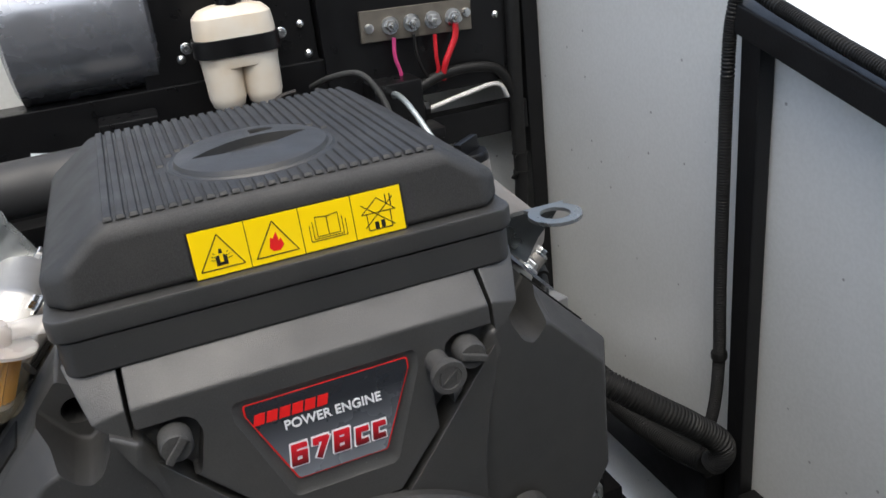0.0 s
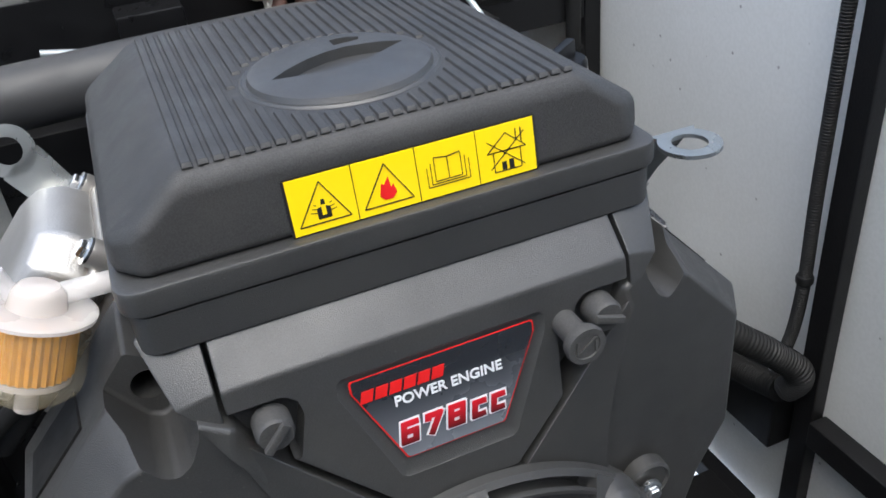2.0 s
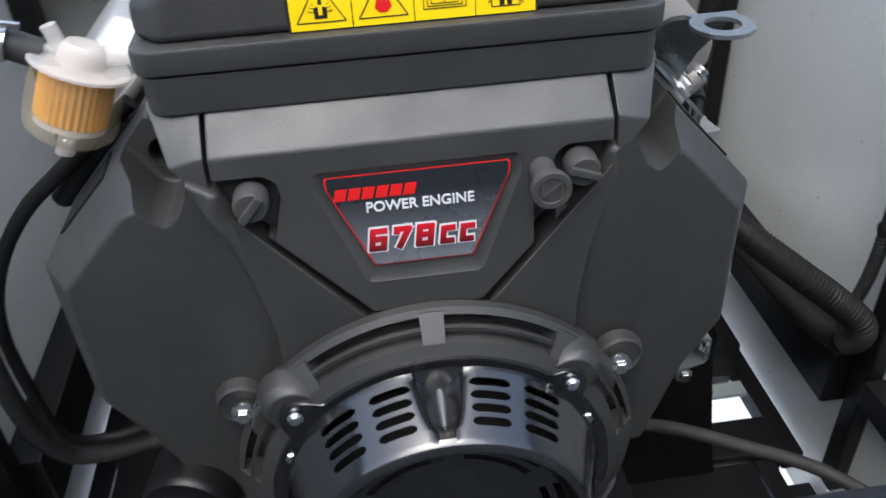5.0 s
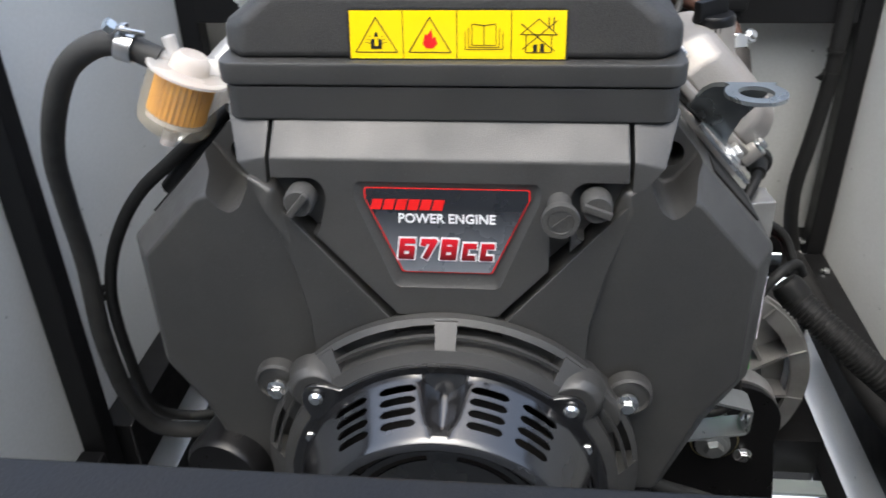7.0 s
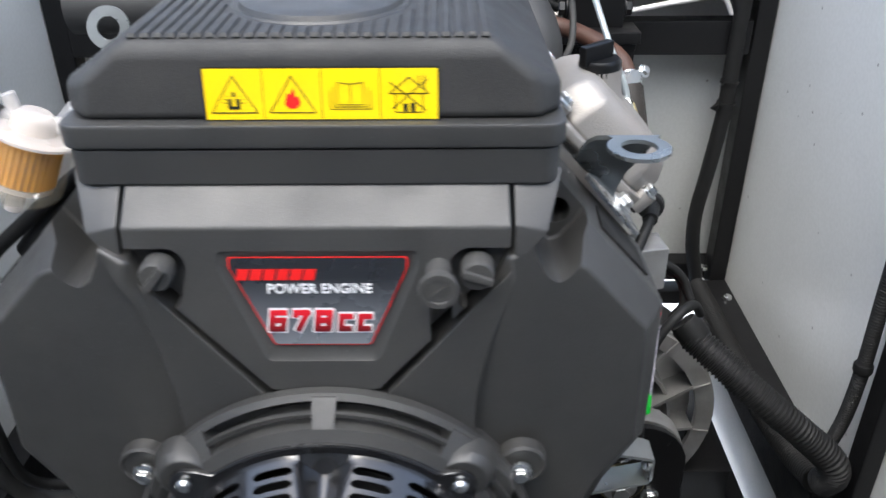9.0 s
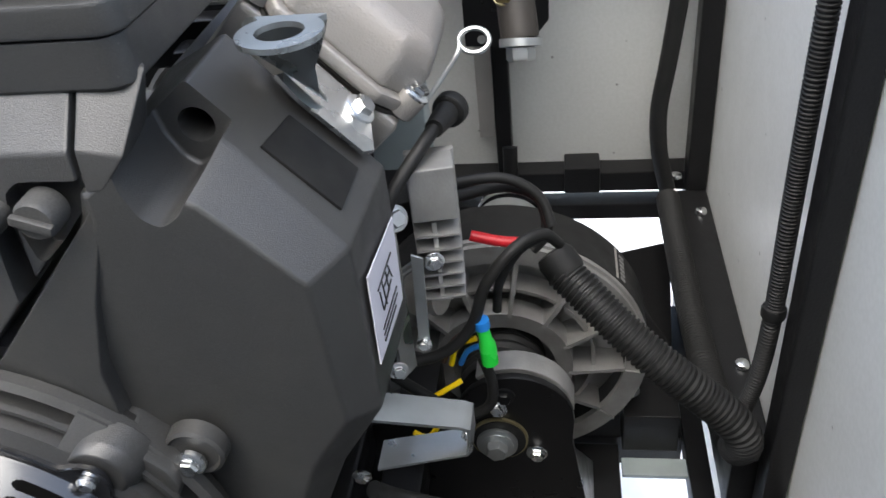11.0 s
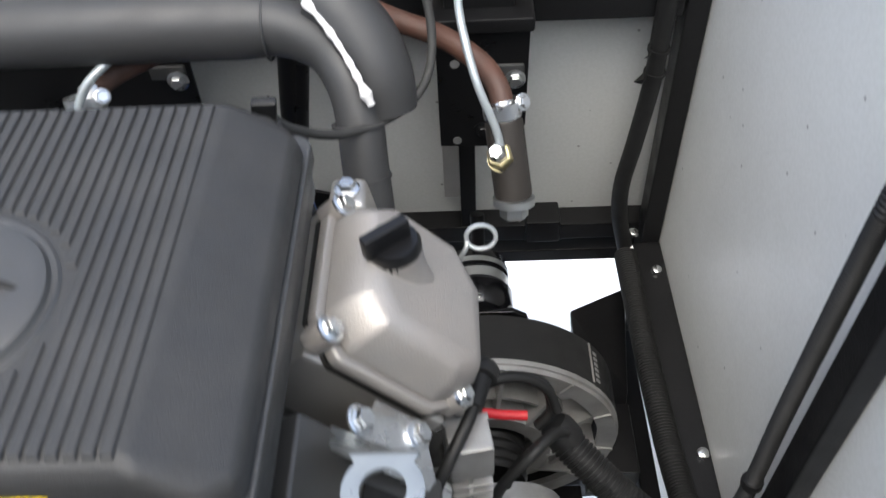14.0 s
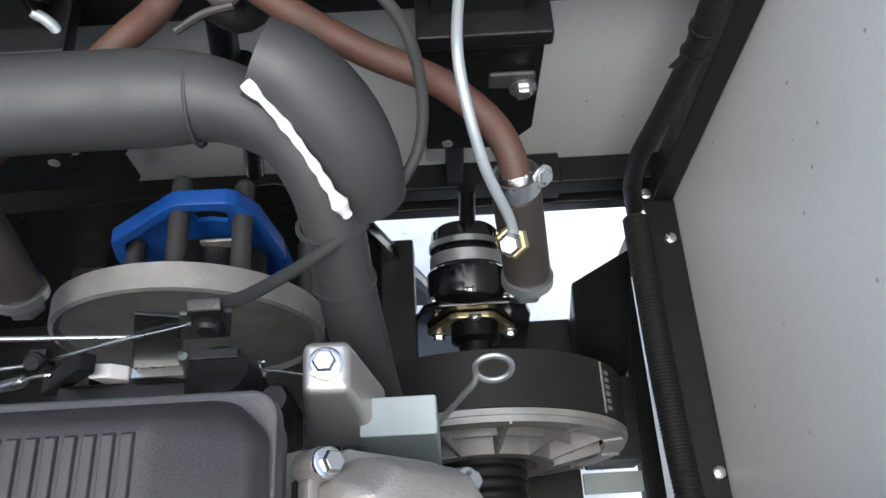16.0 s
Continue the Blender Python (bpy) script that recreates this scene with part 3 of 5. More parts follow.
    # bosses, bolts
    part("boss", lathe([(0.0175, 0), (0.0170, 0.009), (0.0150, 0.0105), (0.0135, 0.0085), (0, 0.0085)], (sym(s * 0.1315), -0.034, 0.2655), (0, -1, 0), 28), PLASTIC, engine)
    part("bolt", hex_bolt((sym(s * 0.1300), -0.0470, 0.2620), (0, -1, 0), 0.0105, 0.0085), ZINC, engine)
    part("slotted_knob", joined(lathe([(0.0105, 0), (0.0105, 0.012), (0.009, 0.0145)], (sym(s * 0.0985), -0.026, 0.4175), (0, -1, 0), 20), moved(box(-0.010, 0.010, -0.0025, 0.0025, 0.014, 0.018, 0.001), axis_pose((sym(s * 0.0985), -0.026, 0.4175), (0, -1, 0), 50 if s < 0 else -20))), KNOB, engine)
knob = part("round_knob", joined(lathe([(0.008, 0), (0.008, 0.018), (0.0115, 0.02), (0.0125, 0.024), (0.0118, 0.027), (0.0085, 0.027), (0.008, 0.0262), (0, 0.0262)], (sym(0.0745), -0.03, 0.4175), (0, -1, 0), 28),
                                 moved(box(-0.0065, -0.005, -0.005, 0.005, 0.026, 0.0272), axis_pose((sym(0.0745), -0.03, 0.4175), (0, -1, 0), 0)), moved(box(0.005, 0.0065, -0.005, 0.005, 0.026, 0.0272), axis_pose((sym(0.0745), -0.03, 0.4175), (0, -1, 0), 0)),
                                 moved(box(-0.007, 0.007, -0.0008, 0.0008, 0.026, 0.0272), axis_pose((sym(0.0745), -0.03, 0.4175), (0, -1, 0), 40))), KNOB, engine)

# warning sticker
lean = Matrix.Identity(4)
lean[1][2] = 0.003 / 0.024
SM = Matrix.Translation((-0.07, -0.0042, 0.506)) @ lean @ Matrix(((1, 0, 0, 0), (0, 0, -1, 0), (0, 1, 0, 0), (0, 0, 0, 1)))
SW, SH = 0.137, 0.0295
sticker = part("warning_sticker", flat(rrect(-0.0012, SW + 0.0012, -0.0012, SH + 0.0012, 0.0015, 2), SM, 0.0003), INK, engine, "yellow warning sticker with four black pictograms")
CELL = SW / 4
for i in range(4):
    part("sticker_field", flat([(CELL * i + 0.0003, 0), (CELL * (i + 1) - 0.0003, 0), (CELL * (i + 1) - 0.0003, SH), (CELL * i + 0.0003, SH)], SM, 0.0006), YELLOW, sticker)
signs, flames = [[], [], [], []], []


def outline(pts, w=0.0005):
    return [line(a, b, w) for a, b in zip(pts, pts[1:] + pts[:1])]


for i in (0, 1):
    o = CELL * i + CELL / 2
    signs[i] += outline([(o - 0.0135, 0.004), (o + 0.0135, 0.004), (o, 0.0255)], 0.0006)
o = CELL / 2
signs[0] += [[(o - 0.0035, 0.006), (o - 0.0012, 0.006), (o - 0.0012, 0.0125), (o - 0.0035, 0.0118)], [(o + 0.0012, 0.006), (o + 0.0035, 0.006), (o + 0.0035, 0.0118), (o + 0.0012, 0.0125)], [(o - 0.003, 0.006), (o + 0.003, 0.006), (o + 0.003, 0.0078), (o - 0.003, 0.0078)],
          [(o - 0.0012, 0.0135), (o + 0.0012, 0.0135), (o + 0.0008, 0.0162), (o - 0.0008, 0.0162)]]
signs[0] += [line((o + s * 0.0035, z), (o + s * (0.0075 - (z - 0.008) * 0.5), z + 0.0006), 0.0003) for s in (-1, 1) for z in (0.0095, 0.0115, 0.0135)]
o = 1.5 * CELL
flames += [[(o - 0.0045, 0.009), (o - 0.002, 0.0065), (o + 0.002, 0.0065), (o + 0.0048, 0.0095), (o + 0.0035, 0.014), (o + 0.002, 0.0125), (o + 0.0012, 0.0185), (o - 0.0015, 0.0145), (o - 0.003, 0.0155)]]
o = 2.5 * CELL
for k in (0, 1, 2):
    w = 0.0075 + 0.0022 * k
    for s in (-1, 1):
        signs[2] += [line((o + s * w, 0.0085 - 0.0013 * k), (o + s * w, 0.021 - 0.0022 * k), 0.0004)]
    signs[2] += [line((o - w, 0.0085 - 0.0013 * k), (o + w, 0.0085 - 0.0013 * k), 0.0004)]
for s in (-1, 1):
    signs[2] += [line((o, 0.0205), (o + s * 0.0075, 0.0215), 0.0005)]
signs[2] += [line((o, 0.0085), (o, 0.0205), 0.0005)]
o = 3.5 * CELL
signs[3] += outline([(o - 0.008, 0.004), (o + 0.008, 0.004), (o + 0.008, 0.015), (o - 0.008, 0.015)]) + outline([(o - 0.0115, 0.015), (o + 0.0115, 0.015), (o, 0.0245)])
signs[3] += [line((o - 0.010, 0.006), (o + 0.011, 0.0235), 0.0005), line((o - 0.011, 0.0215), (o + 0.010, 0.005), 0.0005), line((o + 0.006, 0.0195), (o + 0.006, 0.0255), 0.0006), line((o + 0.009, 0.0170), (o + 0.009, 0.0255), 0.0006)]
signs[3] += [[(o - 0.0035, 0.0045), (o - 0.0008, 0.0045), (o - 0.0008, 0.009), (o - 0.0035, 0.009)], [(o + 0.0008, 0.0045), (o + 0.0035, 0.0045), (o + 0.0035, 0.0095), (o + 0.0008, 0.0095)]]
for marks in signs:
    part("pictogram", joined(*[flat(p, SM, 0.0009) for p in marks]), INK, sticker, "black pictogram lines")
part("flame_sign", joined(*[flat(p, SM, 0.0010) for p in flames]), RED, sticker, "red flame")

# fan housing and grille
FZ = 0.193


def sector(r0, r1, a0, a1, y0, y1, n=0, y0b=None):
    n = n or max(2, int(abs(a1 - a0) / 5))
    rings = []
    for i in range(n + 1):
        a = radians(a0 + (a1 - a0) * i / n)
        c, s = math.cos(a), math.sin(a)
        rings.append([(CX + r * c, y, FZ + r * s) for r, y in ((r0, y0), (r1, y0 if y0b is None else y0b), (r1, y1), (r0, y1))])
    return loft(rings)


part("housing_ring", sector(0.108, 0.1175, 0, 359.9, -0.0655, -0.03, 72, -0.0665), PLASTIC, engine, "dark grey recoil fan housing")
part("housing_step", sector(0.1175, 0.1275, 0, 359.9, -0.0715, -0.03, 72, -0.0665), PLASTIC, engine)
part("outer_ring", sector(0.1395, 0.1435, 0, 359.9, -0.0535, -0.044, 72, -0.0505), PLASTIC, engine)
windows = sorted(((54, 86.8), (93.2, 126), (8, 36), (144, 172), (200, 340)))
for (a0, a1), (b0, b1) in zip(windows, windows[1:] + [(368, 0)]):
    part("housing_spoke", sector(0.127, 0.1420, a1, b0, -0.0668, -0.042, 0, -0.0532), PLASTIC, engine)
for a0, a1 in windows:
    part("slot_bar", sector(0.1325, 0.1350, a0, a1, -0.0612, -0.0575), PLASTIC, engine)
# black disc stands in for the shade inside the housing slots
part("fan_backing", lathe([(0.1405, 0), (0.1405, 0.004), (0, 0.004)], (CX, -0.037, FZ), (0, -1, 0), 48), INK, engine)
SCREWS = [(CX + 0.088, 0.2775), (CX - 0.093, 0.279)]
rim = []
for i in range(240):
    a = 2 * math.pi * i / 240
    out = 0.1195
    for x, z in SCREWS:
        far, turn = math.hypot(x - CX, z - FZ), math.atan2(z - FZ, x - CX) - a
        turn = abs((turn + math.pi) % (2 * math.pi) - math.pi)
        if turn < 0.4:
            out = max(out, (far + 0.0105) * math.cos(turn * 1.0) - 5.2 * turn * turn * far / 0.9)
            if far * math.sin(turn) < 0.0105:
                out = max(out, far * math.cos(turn) + math.sqrt(0.0105 ** 2 - (far * math.sin(turn)) ** 2))
    c, d = math.cos(a), math.sin(a)
    rim.append([(CX + r * c, y, FZ + r * d) for r, y in ((0.112, -0.0700), (0.112, -0.0722), (out - 0.001, -0.0735), (out, -0.0728), (out, -0.0700))])
part("grille_flange", loft(rim + [rim[0]]), GRILLE, engine, "glossy black flange of the starter grille")
for s, (sx, sz) in zip((1, -1), SCREWS):
    lug = [(sx + dx * s + r * math.cos(radians(a)), y, sz - 0.002 + dz + r * math.sin(radians(a))) for dx, dz, r, y in ((0.004, 0.0, 0.0225, -0.048), (0.003, 0.001, 0.0200, -0.0625), (0.0015, 0.001, 0.0165, -0.0688)) for a in range(0, 360, 15)]
    part("housing_lug", hull(lug, 0.0012), PLASTIC, engine)
    part("housing_arm", slab([(sym(s * x), z) for x, z in ((0.085, 0.296), (0.104, 0.288), (0.122, 0.268), (0.126, 0.255), (0.121, 0.243), (0.110, 0.240), (0.104, 0.255), (0.095, 0.262))], "y", -0.0585, -0.03, 0.003), PLASTIC, engine)
    part("screw", joined(lathe([(0.0055, 0), (0.0055, 0.002), (0.0035, 0.0042), (0, 0.0046)], (sx, -0.0735, sz), (0, -1, 0), 20)), ZINC, engine)
    part("bolt", hex_bolt((sym(s * 0.1005), -0.0685, 0.240), (0, -1, 0), 0.010), ZINC, engine)

# pressed starter grille: a deep drum with rows of slots and three drawn-in scoops
prof = [(0.1180, -0.0615), (0.1180, -0.0665), (0.1150, -0.0680), (0.1135, -0.0690), (0.1120, -0.0735), (0.1105, -0.0775)]
for k in range(4):
    for u in (0.0, 0.0007, 0.0018, 0.0038, 0.0049, 0.0056):
        d = 0.0020 + 0.0088 * k + u
        prof.append((0.1105 - 0.36 * d, -0.0775 - 0.94 * d))
FIRST = 6
prof += [(0.0955, -0.1165), (0.0938, -0.1200), (0.0910, -0.1222), (0.0880, -0.1225), (0.0855, -0.1205), (0.0835, -0.1150), (0.0815, -0.1100), (0.0790, -0.1085)]
INNER = len(prof) - 1
prof += [(0.0765, -0.1080), (0.0740, -0.1075), (0.0690, -0.1070), (0.0665, -0.1068), (0.0640, -0.1066), (0.0560, -0.1062), (0.0400, -0.1060), (0.0, -0.1060)]
CELLS, STEP = 720, 0.5
SLOTS = {}
for k in range(4):
    for n, trim in enumerate((1.5, 0.5, 0.0, 0.5, 1.5)):
        SLOTS[FIRST + 6 * k + n] = trim
LONG = {INNER, INNER + 1, INNER + 3, INNER + 4}
bm = bmesh.new()
grid = []
for r, y in prof:
    row = []
    for i in range(CELLS):
        a = STEP * i
        d = min(abs(a - 90), abs(a - 210), abs(a - 330))
        along = min(1.0, max(0.0, (-0.069 - y) / 0.045))
        deep = 0.0175 * min(1.0, max(0.0, (-0.0695 - y) / 0.004)) * min(1.0, max(0.0, (y + 0.1150) / 0.016))
        scoop = deep * math.exp(-(d / (7.6 - 3.9 * along)) ** 2.4) if r > 0.09 else 0.0
        q = r - scoop
        row.append(bm.verts.new((CX + q * math.cos(radians(a)), y, FZ + q * math.sin(radians(a)))))
    grid.append(row)
for j in range(len(prof) - 1):
    for i in range(CELLS):
        a = (STEP * (i + 0.5) - 90) % 120
        a = min(a, 120 - a)
        trim = SLOTS.get(j)
        if trim is not None and (10 + trim <= a <= 24.5 - trim or 30 + trim <= a <= 46 - trim):
            continue
        if j in LONG and 9 <= a <= 52:
            continue
        i1 = (i + 1) % CELLS
        bm.faces.new((grid[j][i], grid[j][i1], grid[j + 1][i1], grid[j + 1][i]))
bmesh.ops.remove_doubles(bm, verts=bm.verts, dist=1e-5)
bmesh.ops.solidify(bm, geom=list(bm.faces), thickness=0.0016)
part("starter_grille", bm, GRILLE, engine, "glossy black pressed starter grille with slots")
part("flywheel_fan", lathe([(0.088, 0.034), (0.088, 0.06), (0.02, 0.09), (0, 0.09)], (CX, 0, FZ), (0, -1, 0), 48), INK, engine)

# crankcase, cylinders, heads
part("crankcase", hull([(sym(s * x), y, z) for s in (-1, 1) for x, z in ((0.12, 0.02), (0.15, 0.1), (0.13, 0.27), (0.05, 0.33)) for y in (-0.028, 0.29)], 0.01), ALU_GREY, engine)
part("sump_base", box(sym(-0.15), sym(0.15), 0.0, 0.28, -0.02, 0.03, 0.006), STEEL_BLACK, engine)


def head(s, o):
    """One cylinder head with its valve cover; s is the side, o how far forward it stands."""
    m = Matrix.Translation((sym(s * 0.206), 0.186 + o, 0.426)) @ Matrix.Rotation(radians(46.5 * s), 4, "Y") @ Matrix.Diagonal((s * 1.02, 0.9, 1.02, 1))
    bms = [box(-0.058, 0.058, -0.068, 0.068, -0.075, -0.018, 0.006)]
    part("cylinder_head", moved(joined(*bms), m), ALU, engine)
    fins = [box(-0.066, 0.066, -0.074, 0.074, -0.09 - 0.014 * k, -0.0865 - 0.014 * k, 0.001) for k in range(7)] + [box(-0.05, 0.05, -0.055, 0.055, -0.19, -0.07, 0.003)]
    part("cylinder", moved(joined(*fins), m), ALU_GREY, engine)
    out = [(-0.060, -0.045), (-0.040, -0.070), (0.035, -0.072), (0.060, -0.055), (0.062, 0.030), (0.030, 0.068), (-0.035, 0.068), (-0.060, 0.048)]
    part("gasket", moved(slab(out, "z", -0.019, -0.016), m), INK, engine)
    flange = slab(out, "z", -0.016, -0.006, 0.003)
    vc = loft([[(x, y, -0.007) for x, y in grown(out, 0.006)], [(x, y, 0.012) for x, y in grown(out, 0.009)], [(x, y, 0.024) for x, y in grown(out, 0.017)], [(x, y, 0.029) for x, y in grown(out, 0.028)]], 0.004, 3)
    cover = part("valve_cover", moved(joined(flange, vc), m), ALU_WARM if s > 0 else ALU, engine, "cast aluminium valve cover")
    for x, y in ((-0.053, -0.057), (0.053, -0.053), (0.046, 0.056), (-0.053, 0.056)):
        part("bolt_lug", moved(lathe([(0.0095, -0.016), (0.0095, -0.002), (0.0085, 0.0)], (x, y, 0), (0, 0, 1), 20), m), ALU_WARM if s > 0 else ALU, engine)
        part("bolt", moved(hex_bolt((x, y, 0.0), (0, 0, 1), 0.0115), m), ZINC, engine)
    return m


head(1, 0.0)
head(-1, -0.014)
neck_at = (0.1985, 0.188, 0.443)
filler = part("filler_neck", lathe([(0.026, -0.008), (0.019, 0.008), (0.0175, 0.022), (0.0175, 0.032)], neck_at, (-0.05, 0.0, 1), 32), ALU_WARM, engine, "cast oil filler neck")
cap_m = axis_pose((0.197, 0.188, 0.469), (-0.05, 0, 1), 125)
part("oil_cap", joined(moved(lathe([(0.0165, 0), (0.0175, 0.002), (0.0175, 0.011), (0.0155, 0.014), (0.0, 0.014)], seg=28), cap_m), moved(box(-0.020, 0.012, -0.0042, 0.0042, 0.010, 0.027, 0.002), cap_m)), BLACK_SATIN, engine, "black plastic oil filler cap with a grip bar")

# lifting eyes
def eye_plate(foot):
    tongue = slab([(-0.013, foot), (0.013, foot), (0.0165, 0.034), (0.012, 0.0352), (-0.012, 0.0352), (-0.0165, 0.034)], "z", -0.0015, 0.0015)
    return joined(tongue, ring(0.0098, 0.0185, -0.0015, 0.0015, (0, 0.045, 0), (0, 0, 1), 40))


# the plate rises forward from its bolts and is bent level at the eye
EYE_AT = Vector((0.1970, 0.031, 0.4710))
level = [(EYE_AT.x + 0.0208 * math.cos(radians(a)), EYE_AT.y + 0.0208 * math.sin(radians(a))) for a in range(-225, 46, 10)] + [(0.2150, 0.0505), (0.1790, 0.0505)]
eye_bm = cut(slab(level, "z", EYE_AT.z - 0.0014, EYE_AT.z + 0.0014), lathe([(0.0118, -0.01), (0.0118, 0.01)], EYE_AT, (0, 0, 1), 36))
arm = [[(xa, ya, za + 0.0014), (xb, yb, zb + 0.0014), (xb, yb - 0.001, zb - 0.0014), (xa, ya - 0.001, za - 0.0014)] for xa, ya, za, xb, yb, zb in ((0.1790, 0.0505, 0.4710, 0.2150, 0.0505, 0.4710), (0.173, 0.055, 0.4690, 0.2125, 0.055, 0.4665), (0.168, 0.060, 0.464, 0.207, 0.060, 0.454), (0.165, 0.067, 0.455, 0.199, 0.067, 0.440), (0.1635, 0.076, 0.446, 0.195, 0.078, 0.4195), (0.163, 0.084, 0.443, 0.196, 0.086, 0.410))]
part("lifting_eye", joined(eye_bm, loft(arm)), DARK_ZINC, engine, "bent zinc-plated lifting eye")
along, outward = Vector((0.66, 0, -0.75)), Vector((0.75, 0, 0.66))
base_pt = Vector((0.1700, -0.014, 0.4330))
quad_pts = [(0.004, 0.090), (0.020, 0.086), (0.066, 0.087), (0.072, 0.096), (0.060, 0.130), (0.02, 0.130)]
part("eye_bracket", loft([[tuple(base_pt + along * u + outward * h + Vector((0, y, 0))) for u, y in quad_pts] for h in (-0.0015, 0.0012)]), ZINC, engine)
part("bolt", hex_bolt((0.2075, 0.106, 0.3935), (0.75, -0.05, 0.66), 0.0125), ZINC, engine)
part("bolt", hex_bolt((0.1765, 0.096, 0.4290), (0.75, -0.05, 0.66), 0.0125), ZINC, engine)
part("lifting_eye", moved(eye_plate(-0.03), Matrix.Translation((-0.191, 0.227, 0.459)) @ Matrix.Rotation(radians(72), 4, "X") @ pose(0, 0, 0, 0, 0, 32)), DARK_ZINC, engine, "zinc-plated lifting eye plate")

# spark plug lead
part("plug_boot", joined(tube([(0.2425, 0.146, 0.3575), (0.2450, 0.157, 0.3570), (0.2480, 0.170, 0.3560), (0.2490, 0.175, 0.3555)], 0.0085, 16, 0.002, radii=lambda t: 0.0064 + 0.0024 * t), lathe([(0.0085, -0.004), (0.0115, -0.002), (0.0120, 0.002), (0.0120, 0.006), (0.0090, 0.010), (0.0, 0.011)], (0.2490, 0.174, 0.3555), (0.25, 0.95, -0.05), 20)), RUBBER, engine, "black rubber spark plug boot")
part("plug_lead", tube([(0.2440, 0.152, 0.3575), (0.2387, 0.138, 0.3550), (0.2319, 0.126, 0.3490), (0.222, 0.110, 0.3390), (0.212, 0.097, 0.322), (0.205, 0.09, 0.30)], 0.0046, 12), RUBBER, engine, "thick black ignition lead")
part("rectifier_strap", hull([(x, y, z) for x, z in ((0.2262, 0.2925), (0.2338, 0.2895), (0.2304, 0.2090), (0.2226, 0.2100)) for y in (0.098, 0.100)], 0.0005), STEEL, engine, "narrow zinc-plated strap")
part("bolt", hex_bolt((0.2268, 0.098, 0.2150), (0, -1, 0), 0.007), ZINC, engine)

# label on the shroud's side
lab = [(CX + 0.2292, 0.012, 0.343), (CX + 0.2302, 0.080, 0.335), (CX + 0.2302, 0.074, 0.277), (CX + 0.2292, 0.007, 0.285)]
label_bm = loft([lab, [(x + 0.0008, y, z) for x, y, z in lab]])
side_label = part("paper_label", label_bm, PAPER, engine, "white paper label with a line drawing")

def on_label(u, v):
    p = [Vector(q) for q in lab]
    return p[0].lerp(p[1], u).lerp(p[3].lerp(p[2], u), v) + Vector((0.0012, 0, 0))


sketch = []
for u0, v0, u1, v1 in ((0.2, 0.3, 0.75, 0.25), (0.25, 0.35, 0.3, 0.6), (0.35, 0.3, 0.42, 0.62), (0.5, 0.3, 0.55, 0.55), (0.3, 0.6, 0.65, 0.5), (0.6, 0.3, 0.7, 0.5), (0.2, 0.75, 0.8, 0.7), (0.2, 0.82, 0.8, 0.78), (0.2, 0.89, 0.7, 0.86), (0.4, 0.4, 0.65, 0.38)):
    sketch.append(tube([on_label(u0, v0), on_label((u0 + u1) / 2, (v0 + v1) / 2), on_label(u1, v1)], 0.0005, 5, 0.02))
part("label_drawing", joined(*sketch), INK, side_label, "thin black line drawing")

# rectifier with fins
RM = Matrix.Translation((0.2365, 0.147, 0.288)) @ Matrix.Rotation(radians(-80), 4, "Z")
rectifier = part("rectifier", moved(joined(box(-0.003, 0.003, -0.0165, 0.0165, -0.052, 0.054, 0.001)), RM), ALU_GREY, engine, "finned grey rectifier casting")
part("rectifier_top", moved(box(0.002, 0.026, -0.0155, 0.0155, 0.014, 0.054, 0.002), RM), ALU_GREY, rectifier)
part("rectifier_rib", moved(box(0.002, 0.024, -0.003, 0.0, -0.053, 0.012), RM), ALU_GREY, rectifier)
for z in (-0.052, -0.0415, -0.031, -0.0205, -0.010, 0.0015):
    part("fin", moved(hull([(0.002, -0.0165, z), (0.026, -0.0145, z), (0.026, 0.0145, z), (0.002, 0.0165, z), (0.002, -0.0165, z + 0.0024), (0.026, -0.0145, z + 0.0016), (0.026, 0.0145, z + 0.0016), (0.002, 0.0165, z + 0.0024)]), RM), ALU_GREY, rectifier)
part("rectifier_bracket", hull([(0.212, 0.116, 0.318), (0.215, 0.114, 0.318), (0.212, 0.116, 0.178), (0.215, 0.114, 0.178), (0.204, 0.101, 0.318), (0.207, 0.099, 0.318), (0.204, 0.101, 0.178), (0.207, 0.099, 0.178)]), ZINC, engine)
part("bolt", hex_bolt((0.237, 0.118, 0.272), (0.3, -0.95, 0.1), 0.009), ZINC, engine)
part("bolt", hex_bolt((0.2185, 0.103, 0.318), (0.6, -0.7, 0.4), 0.011), ZINC, engine)
part("bolt", hex_bolt((0.206, 0.094, 0.193), (0.3, -0.95, 0.1), 0.009), ZINC, engine)
part("starter_end", joined(ball((0.214, 0.165, 0.205), 0.016, (1, 1, 1.2)), lathe([(0.012, -0.02), (0.017, 0.0), (0.0165, 0.004)], (0.227, 0.165, 0.205), (0.9, -0.3, 0.1), 24)), ALU, engine)

# zinc bracket beside the sump
part("sump_bracket", loft([[(x, y + (x - 0.18) * 0.35, z) for x, z in ((0.190, 0.1885), (0.250, 0.158), (0.256, 0.153), (0.256, 0.130), (0.252, 0.126), (0.190, 0.134), (0.190, 0.1365), (0.251, 0.1285), (0.2535, 0.131), (0.2535, 0.152), (0.249, 0.1555), (0.190, 0.186))] for y in (0.048, 0.074)]), STEEL, engine, "bent zinc-plated steel bracket")
part("bolt", hex_bolt((0.2525, 0.082, 0.141), (-1, 0, 0.1), 0.008), ZINC, engine)
part("bolt", hex_bolt((0.175, 0.058, 0.12), (0, -1, -0.2), 0.009), ZINC, engine)
